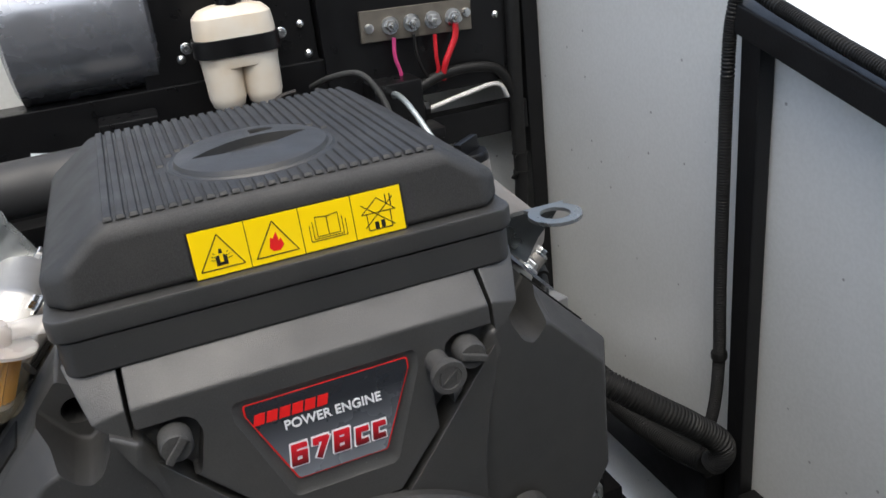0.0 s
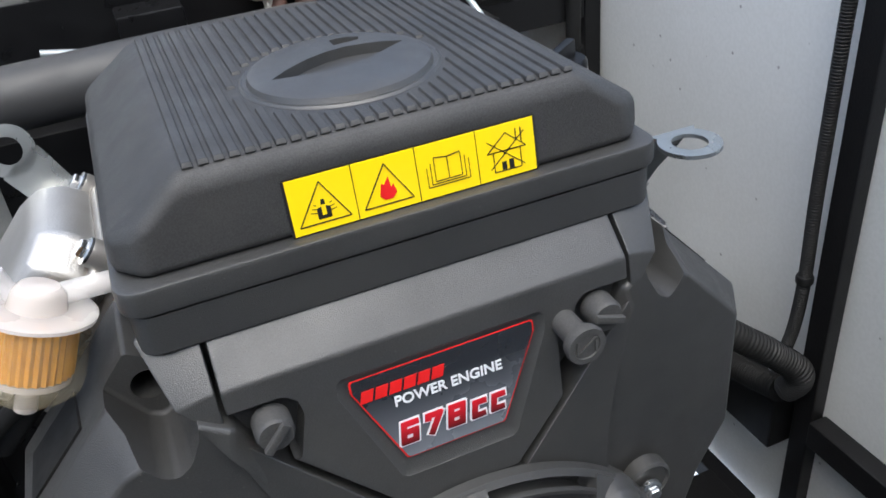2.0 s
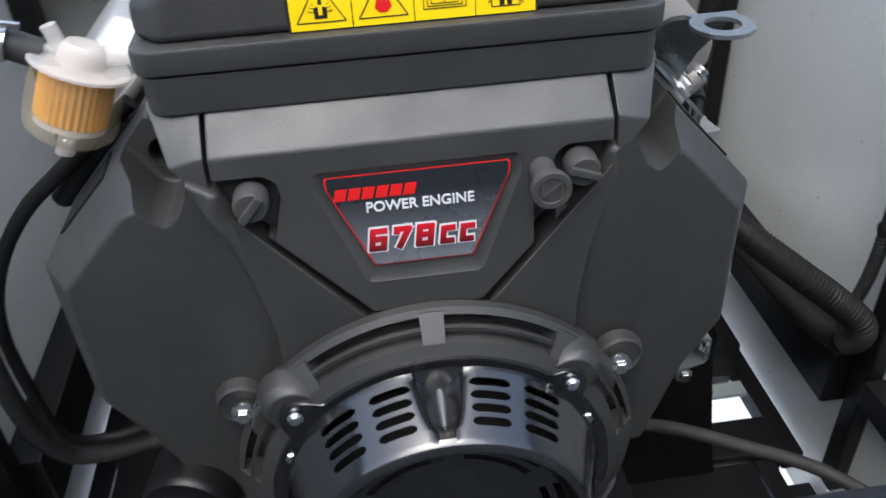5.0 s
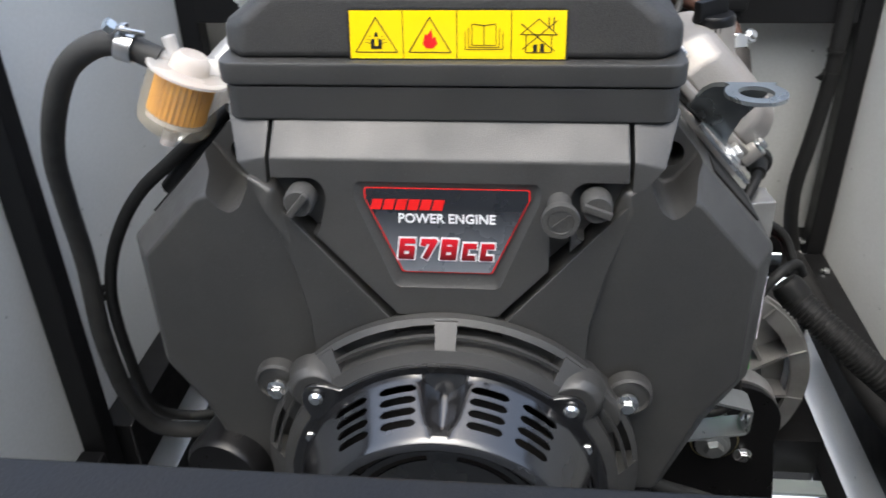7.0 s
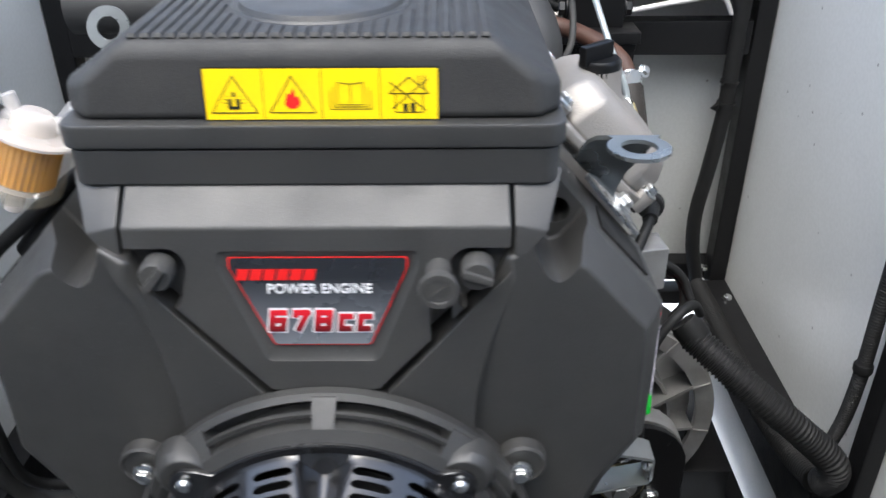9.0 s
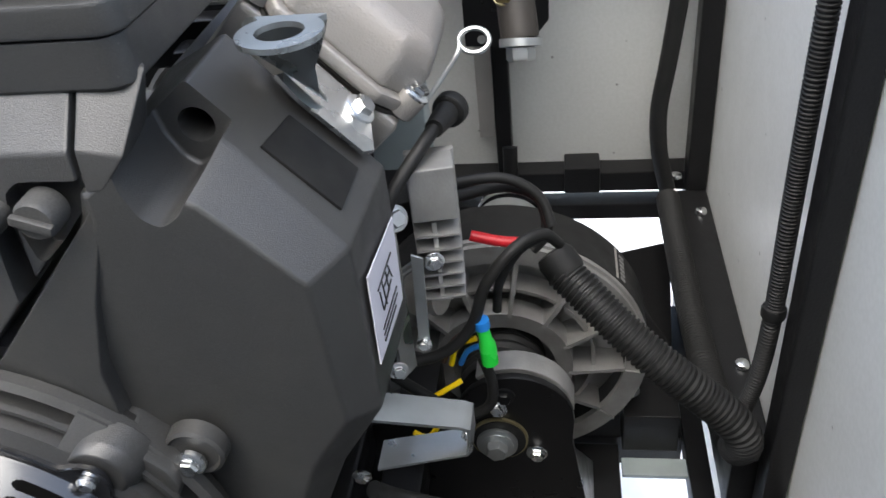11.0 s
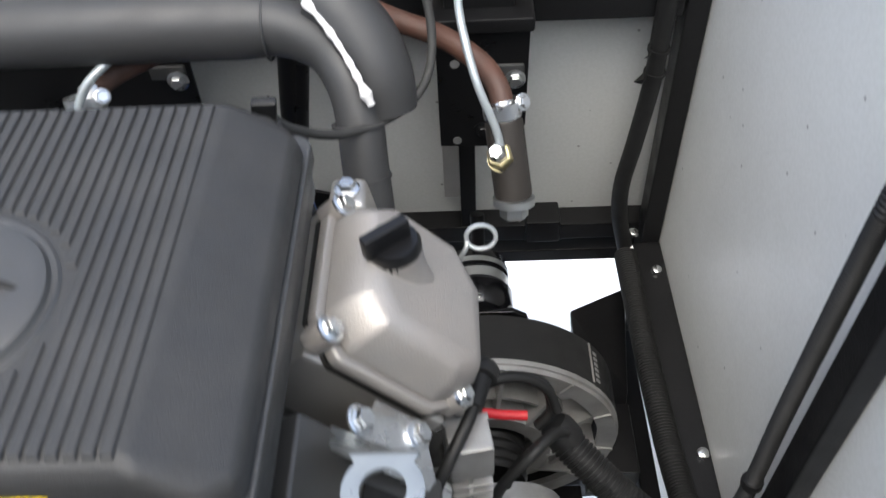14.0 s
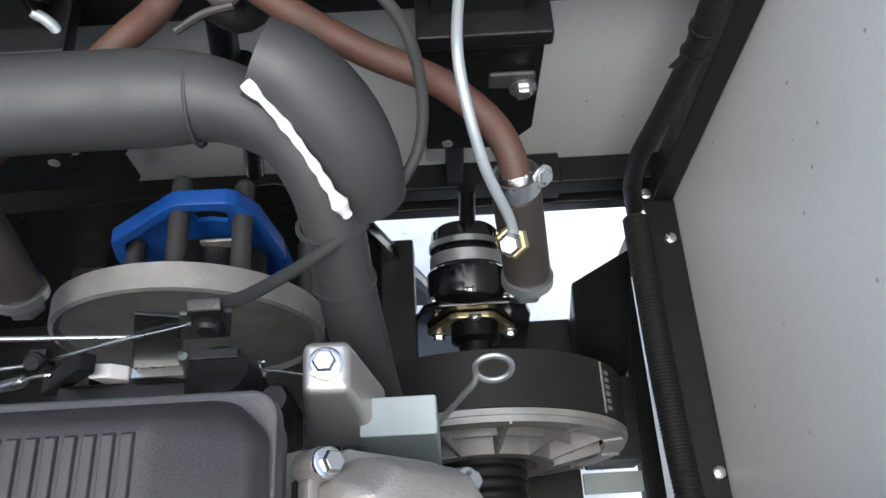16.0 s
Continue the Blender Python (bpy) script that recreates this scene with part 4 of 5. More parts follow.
part("intake_port", hull([(x, y, z) for x, y, z in ((0.132, 0.303, 0.404), (0.159, 0.303, 0.404), (0.132, 0.334, 0.404), (0.159, 0.334, 0.404), (0.125, 0.285, 0.34), (0.175, 0.285, 0.33), (0.125, 0.335, 0.34), (0.175, 0.325, 0.33))], 0.005, 3), ALU, engine, "cast aluminium carburettor flange").location = (0.0065, -0.016, 0.0125)
part("bolt", hex_bolt((0.1455, 0.319, 0.4055), (0, 0, 1), 0.0125), ZINC, engine).location = (0.0065, -0.016, 0.0125)
part("port_plate", box(0.160, 0.208, 0.285, 0.31, 0.24, 0.362, 0.002), PLATE_BLUEGREY, engine, "grey-green painted plate").location = (0.0065, -0.016, 0.0125)
part("dipstick", tube([(0.20, 0.30, 0.30), (0.222, 0.315, 0.325), (0.232, 0.322, 0.338)] + [(0.245 + 0.0125 * math.cos(radians(a)), 0.329 + 0.006 * math.sin(radians(a)) , 0.345 + 0.008 * math.sin(radians(a))) for a in range(200, -180, -30)], 0.0022, 8, 0.003), STEEL, engine, "bent wire dipstick loop").location = (0.008, -0.011, -0.001)
part("carburettor", joined(lathe([(0.024, 0), (0.024, 0.06), (0.018, 0.075)], (0.085, 0.285, 0.33), (0, 0.3, 0.9), 24), lathe([(0.0075, 0), (0.0075, 0.025)], (0.122, 0.285, 0.39), (0, 0, 1), 20), box(0.02, 0.12, 0.26, 0.31, 0.30, 0.37, 0.006)), STEEL_BLACK, engine)

# throttle linkage
LINK = (0.003, -0.0105, 0.011)
part("throttle_bracket", joined(slab([(0.061, 0.477), (0.084, 0.468), (0.060, 0.390), (0.029, 0.390)], "y", 0.316, 0.3185, 0.0008), box(-0.02, 0.11, 0.285, 0.31, 0.345, 0.385, 0.004)), BLACK_SATIN, engine, "black throttle bracket")
part("bracket_lip", hull([(0.029, 0.310, 0.3905), (0.061, 0.310, 0.3905), (0.029, 0.3185, 0.3895), (0.061, 0.3185, 0.3895), (0.029, 0.310, 0.3880), (0.061, 0.310, 0.3880)]), STEEL, engine, "bright bent lip of the bracket")
part("stop_screw", lathe([(0.0030, 0), (0.0034, 0.002), (0.0034, 0.030), (0.0026, 0.032)], (0.0615, 0.3120, 0.3790), (0.15, 0.1, 0.97), 12), DARK_ZINC, engine, "knurled stop screw")
part("link_plate", box(0.071, 0.100, 0.3115, 0.3175, 0.4108, 0.4138, 0.0005), STEEL_BLACK, engine)
part("link_knob", lathe([(0.0075, 0), (0.0085, 0.003), (0.0085, 0.022), (0.0070, 0.025), (0.0, 0.025)], (0.077, 0.315, 0.288), (0.1, 0.15, 0.97), 20), MILK, engine, "white plastic linkage knob")
part("clamp_base", hull([(0.080, 0.326, 0.462), (0.108, 0.326, 0.462), (0.098, 0.326, 0.425), (0.070, 0.326, 0.425), (0.080, 0.329, 0.462), (0.108, 0.329, 0.462), (0.098, 0.329, 0.425), (0.070, 0.329, 0.425)], 0.001), EXHAUST, engine).location = LINK
part("cable_clamp", hull([(0.091, 0.318, 0.485), (0.109, 0.318, 0.485), (0.103, 0.318, 0.448), (0.086, 0.318, 0.448), (0.091, 0.325, 0.487), (0.109, 0.325, 0.487), (0.103, 0.325, 0.446), (0.086, 0.325, 0.446)], 0.0015), STEEL_BLACK, engine).location = LINK
part("clamp_screw", lathe([(0.007, 0), (0.007, 0.003), (0.005, 0.005)], (0.098, 0.3175, 0.469), (0, -1, 0.2), 20), STEEL_BLACK, engine).location = LINK
part("throttle_rod", tube([(-0.064, 0.325, 0.4325), (-0.02, 0.325, 0.4275), (0.040, 0.325, 0.4205)], 0.0016, 10), DARK_ZINC, engine, "zinc throttle rod")
part("throttle_wire", tube([(-0.053, 0.315, 0.404), (-0.024, 0.315, 0.410), (-0.005, 0.315, 0.419), (0.042, 0.315, 0.4425), (0.085, 0.315, 0.461), (0.096, 0.317, 0.468)], 0.0014, 10), ZINC, engine, "bright throttle cable core")
part("spring", tube([(0.096 + 0.011 * i / 40, 0.315 + 0.0052 * math.cos(i * 0.95), 0.3765 + 0.0052 * math.sin(i * 0.95)) for i in range(41)], 0.0009, 6, 0.002), ZINC, engine, "small coil spring")
part("spring_wire", tube([(0.106, 0.315, 0.3765), (0.120, 0.314, 0.372), (0.137, 0.312, 0.367)], 0.0008, 6), ZINC, engine)
part("clevis", joined(lathe([(0.0025, 0), (0.0040, 0.002), (0.0040, 0.022), (0.0030, 0.024)], (-0.063, 0.315, 0.371), (0.9, 0, 0.43), 14), tube([(-0.041, 0.315, 0.382), (-0.032, 0.315, 0.388), (-0.022, 0.315, 0.3895), (-0.024, 0.315, 0.385)], 0.0011, 8, 0.003)), ZINC, engine, "zinc clevis with a wire clip")
part("lever", loft([[(-0.038, y, 0.366), (-0.030, y, 0.359), (0.012, y, 0.403), (0.005, y, 0.411)] for y in (0.310, 0.322)], 0.0015), BLACK_SATIN, engine, "black control lever")
part("lever_tip", hull([(0.003, 0.310, 0.394), (0.016, 0.310, 0.393), (0.026, 0.310, 0.385), (0.022, 0.310, 0.367), (0.010, 0.310, 0.374), (0.003, 0.320, 0.394), (0.016, 0.320, 0.393), (0.026, 0.320, 0.385), (0.020, 0.320, 0.367), (0.010, 0.320, 0.374)], 0.002), MILK, engine, "white plastic lever tip")
part("governor_lever", slab([(-0.128, 0.350), (-0.112, 0.350), (-0.078, 0.409), (-0.060, 0.452), (-0.059, 0.461), (-0.063, 0.468), (-0.071, 0.468), (-0.080, 0.458), (-0.112, 0.402)], "y", 0.326, 0.338, 0.002), PLATE_BLUEGREY, engine, "grey governor lever plate")
part("lever_screw", joined(lathe([(0.006, 0), (0.006, 0.003), (0.004, 0.005)], (-0.014, 0.312, 0.424), (0, -0.5, 0.85), 16), box(-0.019, -0.009, 0.312, 0.320, 0.410, 0.424, 0.001)), STEEL_BLACK, engine)
part("starter_motor", lathe([(0.0, 0), (0.032, 0.0), (0.036, 0.006), (0.036, 0.1)], (-0.196, -0.048, 0.168), (0.2, 1, 0), 32), BLACK_SATIN, engine, "black round starter motor end")

# ---- fuel filter and hoses ----
fuel_filter = thing("fuel_filter", "clear plastic fuel filter with amber pleated paper and milky cap", "fuel filter")
FA, FD = (-0.198, 0.046, 0.487), (-0.40, -0.10, -0.90)
part("filter_body", lathe([(0.0275, 0.0105), (0.0282, 0.044), (0.0268, 0.051), (0.021, 0.056), (0.008, 0.058), (0.0, 0.058)], FA, FD, 32), CLEAR, fuel_filter, "clear plastic filter bowl")
pleats = [[((0.0205 + 0.0015 * (i % 2)) * math.cos(2 * math.pi * i / 64), (0.0205 + 0.0015 * (i % 2)) * math.sin(2 * math.pi * i / 64), h) for i in range(64)] for h in (0.011, 0.043)]
part("pleated_paper", moved(loft(pleats), axis_pose(FA, FD)), AMBER, fuel_filter, "amber pleated filter paper")
part("filter_cap", lathe([(0.028, 0.0065), (0.0302, 0.0075), (0.0302, 0.0095), (0.028, 0.0105), (0.0, 0.0105)], FA, FD, 32), FROST, fuel_filter, "milky filter cap flange")
part("cap_dome", lathe([(0.0, -0.006), (0.010, -0.0055), (0.0135, -0.002), (0.015, 0.0065)], FA, FD, 28), HAZY, fuel_filter, "hazy pinkish cap dome")
part("filter_nozzle", joined(tube([(-0.215, 0.05, 0.487), (-0.232, 0.045, 0.496)], 0.0045, 12), tube([(-0.2, 0.052, 0.481), (-0.178, 0.054, 0.479), (-0.154, 0.056, 0.477)], 0.0062, 14), lathe([(0.005, 0), (0.005, 0.016)], (-0.211, 0.05, 0.488), (-0.2, 0, 1), 12)), FROST, fuel_filter)

part("filter_foot", joined(lathe([(0.0, 0.043), (0.0215, 0.0435), (0.0215, 0.047), (0.012, 0.049), (0.0, 0.049)], FA, FD, 28), lathe([(0.006, 0.056), (0.006, 0.068)], FA, FD, 14)), HAZY, fuel_filter, "yellowed element foot")
fuel_hose = thing("fuel_hose", "dark grey rubber fuel hose with a zinc clamp at its end", "hose")
part("hose", tube([(-0.222, 0.046, 0.488), (-0.248, 0.045, 0.500), (-0.273, 0.048, 0.496), (-0.301, 0.055, 0.476), (-0.325, 0.065, 0.439), (-0.349, 0.085, 0.391), (-0.363, 0.105, 0.335), (-0.374, 0.125, 0.26), (-0.385, 0.135, 0.165), (-0.392, 0.160, 0.064), (-0.38, 0.18, 0.004), (-0.345, 0.19, -0.012), (-0.28, 0.19, 0.0)], 0.0095, 14), HOSE_GREY, fuel_hose)
part("hose_clamp", joined(ring(0.0098, 0.0112, -0.006, 0.006, (-0.243, 0.0433, 0.4985), (-1, 0.0, 0.32), 28), box(-0.245, -0.239, 0.038, 0.047, 0.508, 0.515, 0.001), tube([(-0.243, 0.036, 0.513), (-0.226, 0.04, 0.508)], 0.0022, 8), lathe([(0.0055, 0), (0.0055, 0.006)], (-0.246, 0.035, 0.514), (-0.4, -0.3, 0.5), 6)), ZINC, fuel_hose, "bright zinc hose clamp")
link_hose = thing("breather_hose", "thin black rubber hose curving down beside the engine", "hose")
part("hose", tube([(-0.19, 0.085, 0.435), (-0.219, 0.085, 0.413), (-0.252, 0.09, 0.385), (-0.288, 0.1, 0.353), (-0.322, 0.115, 0.31), (-0.351, 0.13, 0.258), (-0.367, 0.14, 0.204), (-0.372, 0.15, 0.132), (-0.37, 0.165, 0.047), (-0.34, 0.185, 0.015), (-0.29, 0.19, 0.02)], 0.006, 12), RUBBER, link_hose)
part("hose", tube([(-0.195, 0.09, 0.42), (-0.235, 0.10, 0.385), (-0.265, 0.11, 0.352)], 0.0085, 12), RUBBER, link_hose)
part("hose_clip", joined(ring(0.0062, 0.008, -0.004, 0.004, (-0.376, 0.142, 0.215), (-0.2, 0.1, -0.95), 20), box(-0.392, -0.376, 0.138, 0.146, 0.210, 0.220, 0.001)), RUBBER, link_hose)

# ---- exhaust ----
exhaust = thing("exhaust_pipe", "dark grey painted exhaust pipe with an elbow and white sealant", "exhaust pipe")
part("pipe", tube([(-0.34, 0.464, 0.459), (-0.2, 0.464, 0.461), (-0.05, 0.464, 0.463), (0.05, 0.464, 0.463), (0.095, 0.461, 0.459), (0.128, 0.447, 0.445), (0.146, 0.426, 0.424), (0.153, 0.405, 0.398), (0.155, 0.387, 0.37), (0.159, 0.362, 0.32), (0.164, 0.338, 0.25), (0.168, 0.325, 0.19)], 0.03, 32, 0.006, radii=lambda t: 0.0305 if t < 0.52 else max(0.0205, 0.0305 - (t - 0.52) * 0.09)), EXHAUST, exhaust)
shield_path = smooth_path([(0.118, 0.476, 0.479), (0.137, 0.469, 0.471), (0.157, 0.453, 0.451), (0.170, 0.436, 0.425), (0.175, 0.424, 0.396)], 0.006)
part("elbow_shell", tube(shield_path, 0.028, 28, radii=lambda t: 0.027 + 0.004 * math.sin(math.pi * t), raw=True), EXHAUST, exhaust, "welded outer half of the elbow")
part("sealant", tube([(0.115, 0.452, 0.489), (0.121, 0.446, 0.484), (0.134, 0.434, 0.472), (0.149, 0.416, 0.455), (0.158, 0.404, 0.441), (0.166, 0.396, 0.424)], 0.005, 10, 0.003, radii=lambda t: 0.0022 + 0.0016 * abs(math.sin(t * 23.0)) * abs(math.cos(t * 9.0)) + 0.0034 * max(0.0, 1 - abs(t - 0.9) / 0.09) + 0.0022 * max(0.0, 1 - t / 0.12)), SEALANT, exhaust, "uneven bead of white sealant")
part("weld", tube([(0.078, 0.4625 + 0.0285 * math.cos(radians(a)), 0.4605 + 0.0285 * math.sin(radians(a))) for a in range(0, 361, 20)], 0.0012, 6, 0.004), EXHAUST, exhaust)
for at, r in (((0.1555, 0.381, 0.358), 0.0212), ((0.153, 0.405, 0.398), 0.0235)):
    part("weld", ring(r - 0.002, r + 0.0012, -0.0012, 0.0012, at, (-0.05, 0.45, 0.89), 32), EXHAUST, exhaust)
part("hanger_rod", tube([(0.072, 0.49, 0.492), (0.09, 0.497, 0.498), (0.108, 0.50, 0.50)], 0.0026, 8), DARK_STEEL, exhaust)

muffler = thing("tank", "glossy grey cylindrical tank under the console", "tank")
muffler.location = (0.05, 0.0, 0.025)
part("shell", lathe([(0.0, 0.0), (0.085, 0.0), (0.10, 0.006), (0.10, 0.17), (0.085, 0.176), (0, 0.176)], (-0.255, 0.70, 0.575), (1, 0, 0), 48), MUFFLER, muffler)

# ---- console on the back wall ----
console = thing("control_console", "black sheet steel console with terminal screws", "control box")
console.location = (0.036, 0.0, 0.008)
part("console_box", box(0.142, 0.433, 0.622, 0.684, 0.425, 0.72, 0.002), BLACK_SATIN, console)
part("console_side", box(-0.09, 0.138, 0.634, 0.684, 0.405, 0.72, 0.002), BLACK_SATIN, console)
part("console_tray", box(-0.40, 0.15, 0.628, 0.684, 0.405, 0.50, 0.002), BLACK_SATIN, console)
for x, z in ((0.148, 0.452), (0.400, 0.520), (0.427, 0.440), (0.405, 0.545), (0.12, 0.55), (0.125, 0.51), (0.122, 0.475), (-0.04, 0.53)):
    part("panel_screw", lathe([(0.006, 0), (0.0055, 0.002), (0.003, 0.004), (0, 0.0042)], (x, 0.622 if x > 0.14 else 0.634, z), (0, -1, 0), 16), ZINC, console)
# pale strips put the broken highlight on the tray's lower edge
for x0, x1 in ((-0.183, -0.159), (-0.149, -0.101), (-0.091, -0.070), (-0.051, -0.032), (-0.026, -0.011), (0.022, 0.029)):
    part("tray_edge", box(x0, x1, 0.6262, 0.629, 0.4108, 0.4136, 0.0005), ALU, console, "bright strip standing in for a broken highlight on the tray edge")
terminal = part("terminal_strip", moved(box(-0.082, 0.082, -0.006, 0.0, -0.021, 0.021, 0.001), Matrix.Translation((0.278, 0.6215, 0.531)) @ Matrix.Rotation(radians(2), 4, "Y")), BRASS, console, "tarnished strip with four terminals")
for i in range(4):
    x = 0.238 + 0.031 * i
    part("terminal_nut", joined(lathe([(0.012, 0), (0.012, 0.003)], (x, 0.6155, 0.531 - 0.001 * i), (0, -1, 0), 20), lathe([(0.0085, 0.003), (0.0085, 0.011), (0.007, 0.013)], (x, 0.6155, 0.531 - 0.001 * i), (0, -1, 0), 6), lathe([(0.004, 0.012), (0.004, 0.026)], (x, 0.6155, 0.531 - 0.001 * i), (0, -1, 0), 12)), ZINC, terminal, "zinc terminal nut")
for x in (0.208, 0.352):
    part("strip_screw", lathe([(0.007, 0), (0.006, 0.003), (0.003, 0.004)], (x, 0.6155, 0.531), (0, -1, 0), 16), ZINC, terminal)
for pts, r, m in (([(0.239, 0.608, 0.515), (0.237, 0.607, 0.49), (0.243, 0.609, 0.465), (0.243, 0.615, 0.44)], 0.0028, WIRE_PINK), ([(0.299, 0.608, 0.51), (0.297, 0.606, 0.48), (0.299, 0.609, 0.46), (0.292, 0.615, 0.445)], 0.0028, WIRE_RED), ([(0.330, 0.606, 0.52), (0.328, 0.605, 0.503), (0.31, 0.605, 0.47), (0.306, 0.612, 0.445)], 0.0045, WIRE_RED), ([(0.268, 0.608, 0.515), (0.27, 0.606, 0.48), (0.285, 0.612, 0.445)], 0.0022, RUBBER)):
    part("wire", tube(pts, r, 10), m, console)
harness = thing("console_cable", "black cables sagging under the console and down the corner", "cable")
harness.location = (0.0, 0.006, -0.012)
part("cable", tube([(0.09, 0.6, 0.462), (0.16, 0.6, 0.45), (0.234, 0.605, 0.446), (0.29, 0.606, 0.456), (0.341, 0.606, 0.472), (0.39, 0.606, 0.474), (0.429, 0.608, 0.463), (0.45, 0.61, 0.43), (0.461, 0.612, 0.38), (0.458, 0.612, 0.30), (0.450, 0.61, 0.25)], 0.0075, 12), RUBBER, harness)
part("cable", tube([(0.19, 0.60, 0.424), (0.282, 0.604, 0.423), (0.37, 0.606, 0.437), (0.425, 0.608, 0.443), (0.445, 0.612, 0.42)], 0.0035, 10), MILK, harness)
part("cable", tube([(0.12, 0.56, 0.49), (0.18, 0.575, 0.455), (0.25, 0.585, 0.42)], 0.005, 10), RUBBER, harness)
part("cable", tube([(0.462, 0.61, 0.60), (0.458, 0.61, 0.45), (0.456, 0.61, 0.36), (0.455, 0.608, 0.29), (0.446, 0.606, 0.2), (0.438, 0.604, 0.135), (0.441, 0.604, 0.08), (0.452, 0.604, 0.03), (0.46, 0.60, 0.0)], 0.0105, 14), RUBBER, harness)
part("cable_tie", joined(ring(0.0108, 0.0125, -0.002, 0.002, (0.4555, 0.608, 0.30), (0.05, 0, 1), 20), hull([(0.446, 0.60, 0.30), (0.440, 0.59, 0.304), (0.430, 0.594, 0.298), (0.440, 0.597, 0.292), (0.444, 0.605, 0.304)])), RUBBER, harness)
part("cable_tie", joined(ring(0.0108, 0.0125, -0.002, 0.002, (0.456, 0.609, 0.33), (0.05, 0, 1), 20), hull([(0.446, 0.60, 0.33), (0.442, 0.592, 0.332), (0.438, 0.594, 0.328), (0.442, 0.598, 0.326), (0.446, 0.6, 0.332)])), RUBBER, harness)
part("tape_end", lathe([(0.007, 0), (0.0085, 0.004), (0.006, 0.012)], (0.459, 0.598, 0.012), (0, -0.3, 1), 12), MILK, harness, "white tape end")

bottle = thing("overflow_bottle", "yellowed white two-lobed plastic bottle with black strap", "bottle")
bottle.location = (0.038, 0.0, 0.015)
bms = []
for s in (-1, 1):
    bms.append(lathe([(0.0, -0.002), (0.012, 0.0), (0.02, 0.006), (0.0235, 0.018), (0.025, 0.06), (0.025, 0.075)], (0.025 + s * 0.0235, 0.592, 0.458), (0, 0, 1), 28))
bms.append(loft([[(x, y, z) for x, y in rrect(0.025 - w, 0.025 + w, 0.592 - d, 0.592 + d, d * 0.95, 6)] for z, w, d in ((0.512, 0.047, 0.024), (0.525, 0.050, 0.026), (0.555, 0.051, 0.027), (0.574, 0.049, 0.025), (0.583, 0.04, 0.018), (0.587, 0.025, 0.014))], 0.002))
part("bottle_body", joined(*bms), BOTTLE, bottle)
part("strap", slab(rrect(0.025 - 0.054, 0.025 + 0.054, 0.592 - 0.029, 0.63, 0.025, 6), "z", 0.527, 0.549, 0.001), BLACK_SATIN, bottle, "black rubber strap")
part("bottle_neck", lathe([(0.016, 0), (0.016, 0.02), (0.019, 0.022), (0.019, 0.036)], (0.025, 0.592, 0.586), (0, 0, 1), 24), BLACK_SATIN, bottle)
for s in (-1, 1):
    part("outlet", lathe([(0.006, 0), (0.005, -0.016), (0.0, -0.016)], (0.025 + s * 0.018, 0.592, 0.458), (0, 0, 1), 14), BROWN if s > 0 else BOTTLE, bottle)
    part("strap_bolt", hex_bolt((0.025 + s * 0.06, 0.606, 0.54), (0, -1, 0), 0.009), ZINC, bottle)

# ---- pump and pulley ----
PX, PZ = 0.257, -0.03
pulley = thing("pulley", "ribbed cast aluminium pulley wheel with a wide black belt", "pulley")
part("rim", ring(0.130, 0.151, 0.0, 0.008, (PX, 0.345, PZ), (0, -1, 0), 72), ALU_GREY, pulley)
part("rim_lip", ring(0.144, 0.1545, 0.0, 0.006, (PX, 0.349, PZ), (0, -1, 0), 72), ALU_GREY, pulley)
part("inner_ring", ring(0.056, 0.074, 0.0, 0.026, (PX, 0.350, PZ), (0, -1, 0), 48), ALU_GREY, pulley)
part("step_ring", ring(0.094, 0.098, -0.02, 0.008, (PX, 0.345, PZ), (0, -1, 0), 72), ALU_GREY, pulley)
web = lathe([(0.13, 0), (0.13, 0.004), (0.07, 0.008)], (PX, 0.372, PZ), (0, -1, 0), 48)
part("pulley_web", web, ALU_GREY, pulley)
for i in range(12):
    m = Matrix.Translation((PX, 0.345, PZ)) @ Matrix.Rotation(radians(30 * i + 8), 4, "Y")
    part("pulley_rib", moved(hull([(0.07, -0.022, -0.0022), (0.130, -0.007, -0.0022), (0.07, 0.0, -0.003), (0.124, 0.0, -0.003), (0.07, -0.022, 0.0022), (0.130, -0.007, 0.0022), (0.07, 0.0, 0.003), (0.124, 0.0, 0.003), (0.07, 0.025, 0.003), (0.128, 0.025, 0.003), (0.07, 0.025, -0.003), (0.128, 0.025, -0.003)]), m), ALU_GREY, pulley)
    part("pulley_rib", moved(box(0.131, 0.151, -0.0105, -0.0078, -0.0012, 0.0012), m), ALU_GREY, pulley)
part("belt", ring(0.140, 0.1545, 0.0, 0.056, (PX, 0.406, PZ), (0, -1, 0), 96), RUBBER, pulley, "wide black drive belt with white marks")
for i in range(6):
    m = Matrix.Translation((PX, 0.379, PZ)) @ Matrix.Rotation(radians(-36), 4, "Y")
    part("belt_mark", moved(box(0.1543, 0.1552, -0.022 + 0.0072 * i, -0.018 + 0.0072 * i, -0.004, 0.0035), m), ALU_GREY, pulley)
m = Matrix.Translation((PX, 0.379, PZ)) @ Matrix.Rotation(radians(-39.5), 4, "Y")
part("belt_mark", moved(box(0.1543, 0.1552, -0.026, 0.026, -0.0015, 0.0015), m), ALU, pulley)
part("hub", joined(*[lathe([(0.042, 0), (0.045, 0.004), (0.045, 0.008), (0.042, 0.012)], (PX, 0.345 - 0.012 * i, PZ), (0, -1, 0), 36) for i in range(5)]), RUBBER, pulley, "black ribbed hub")

bearing = thing("bearing_bracket", "black steel plate carrying the pulley's front bearing", "bracket")
bearing.location = (0.007, -0.042, 0.042)
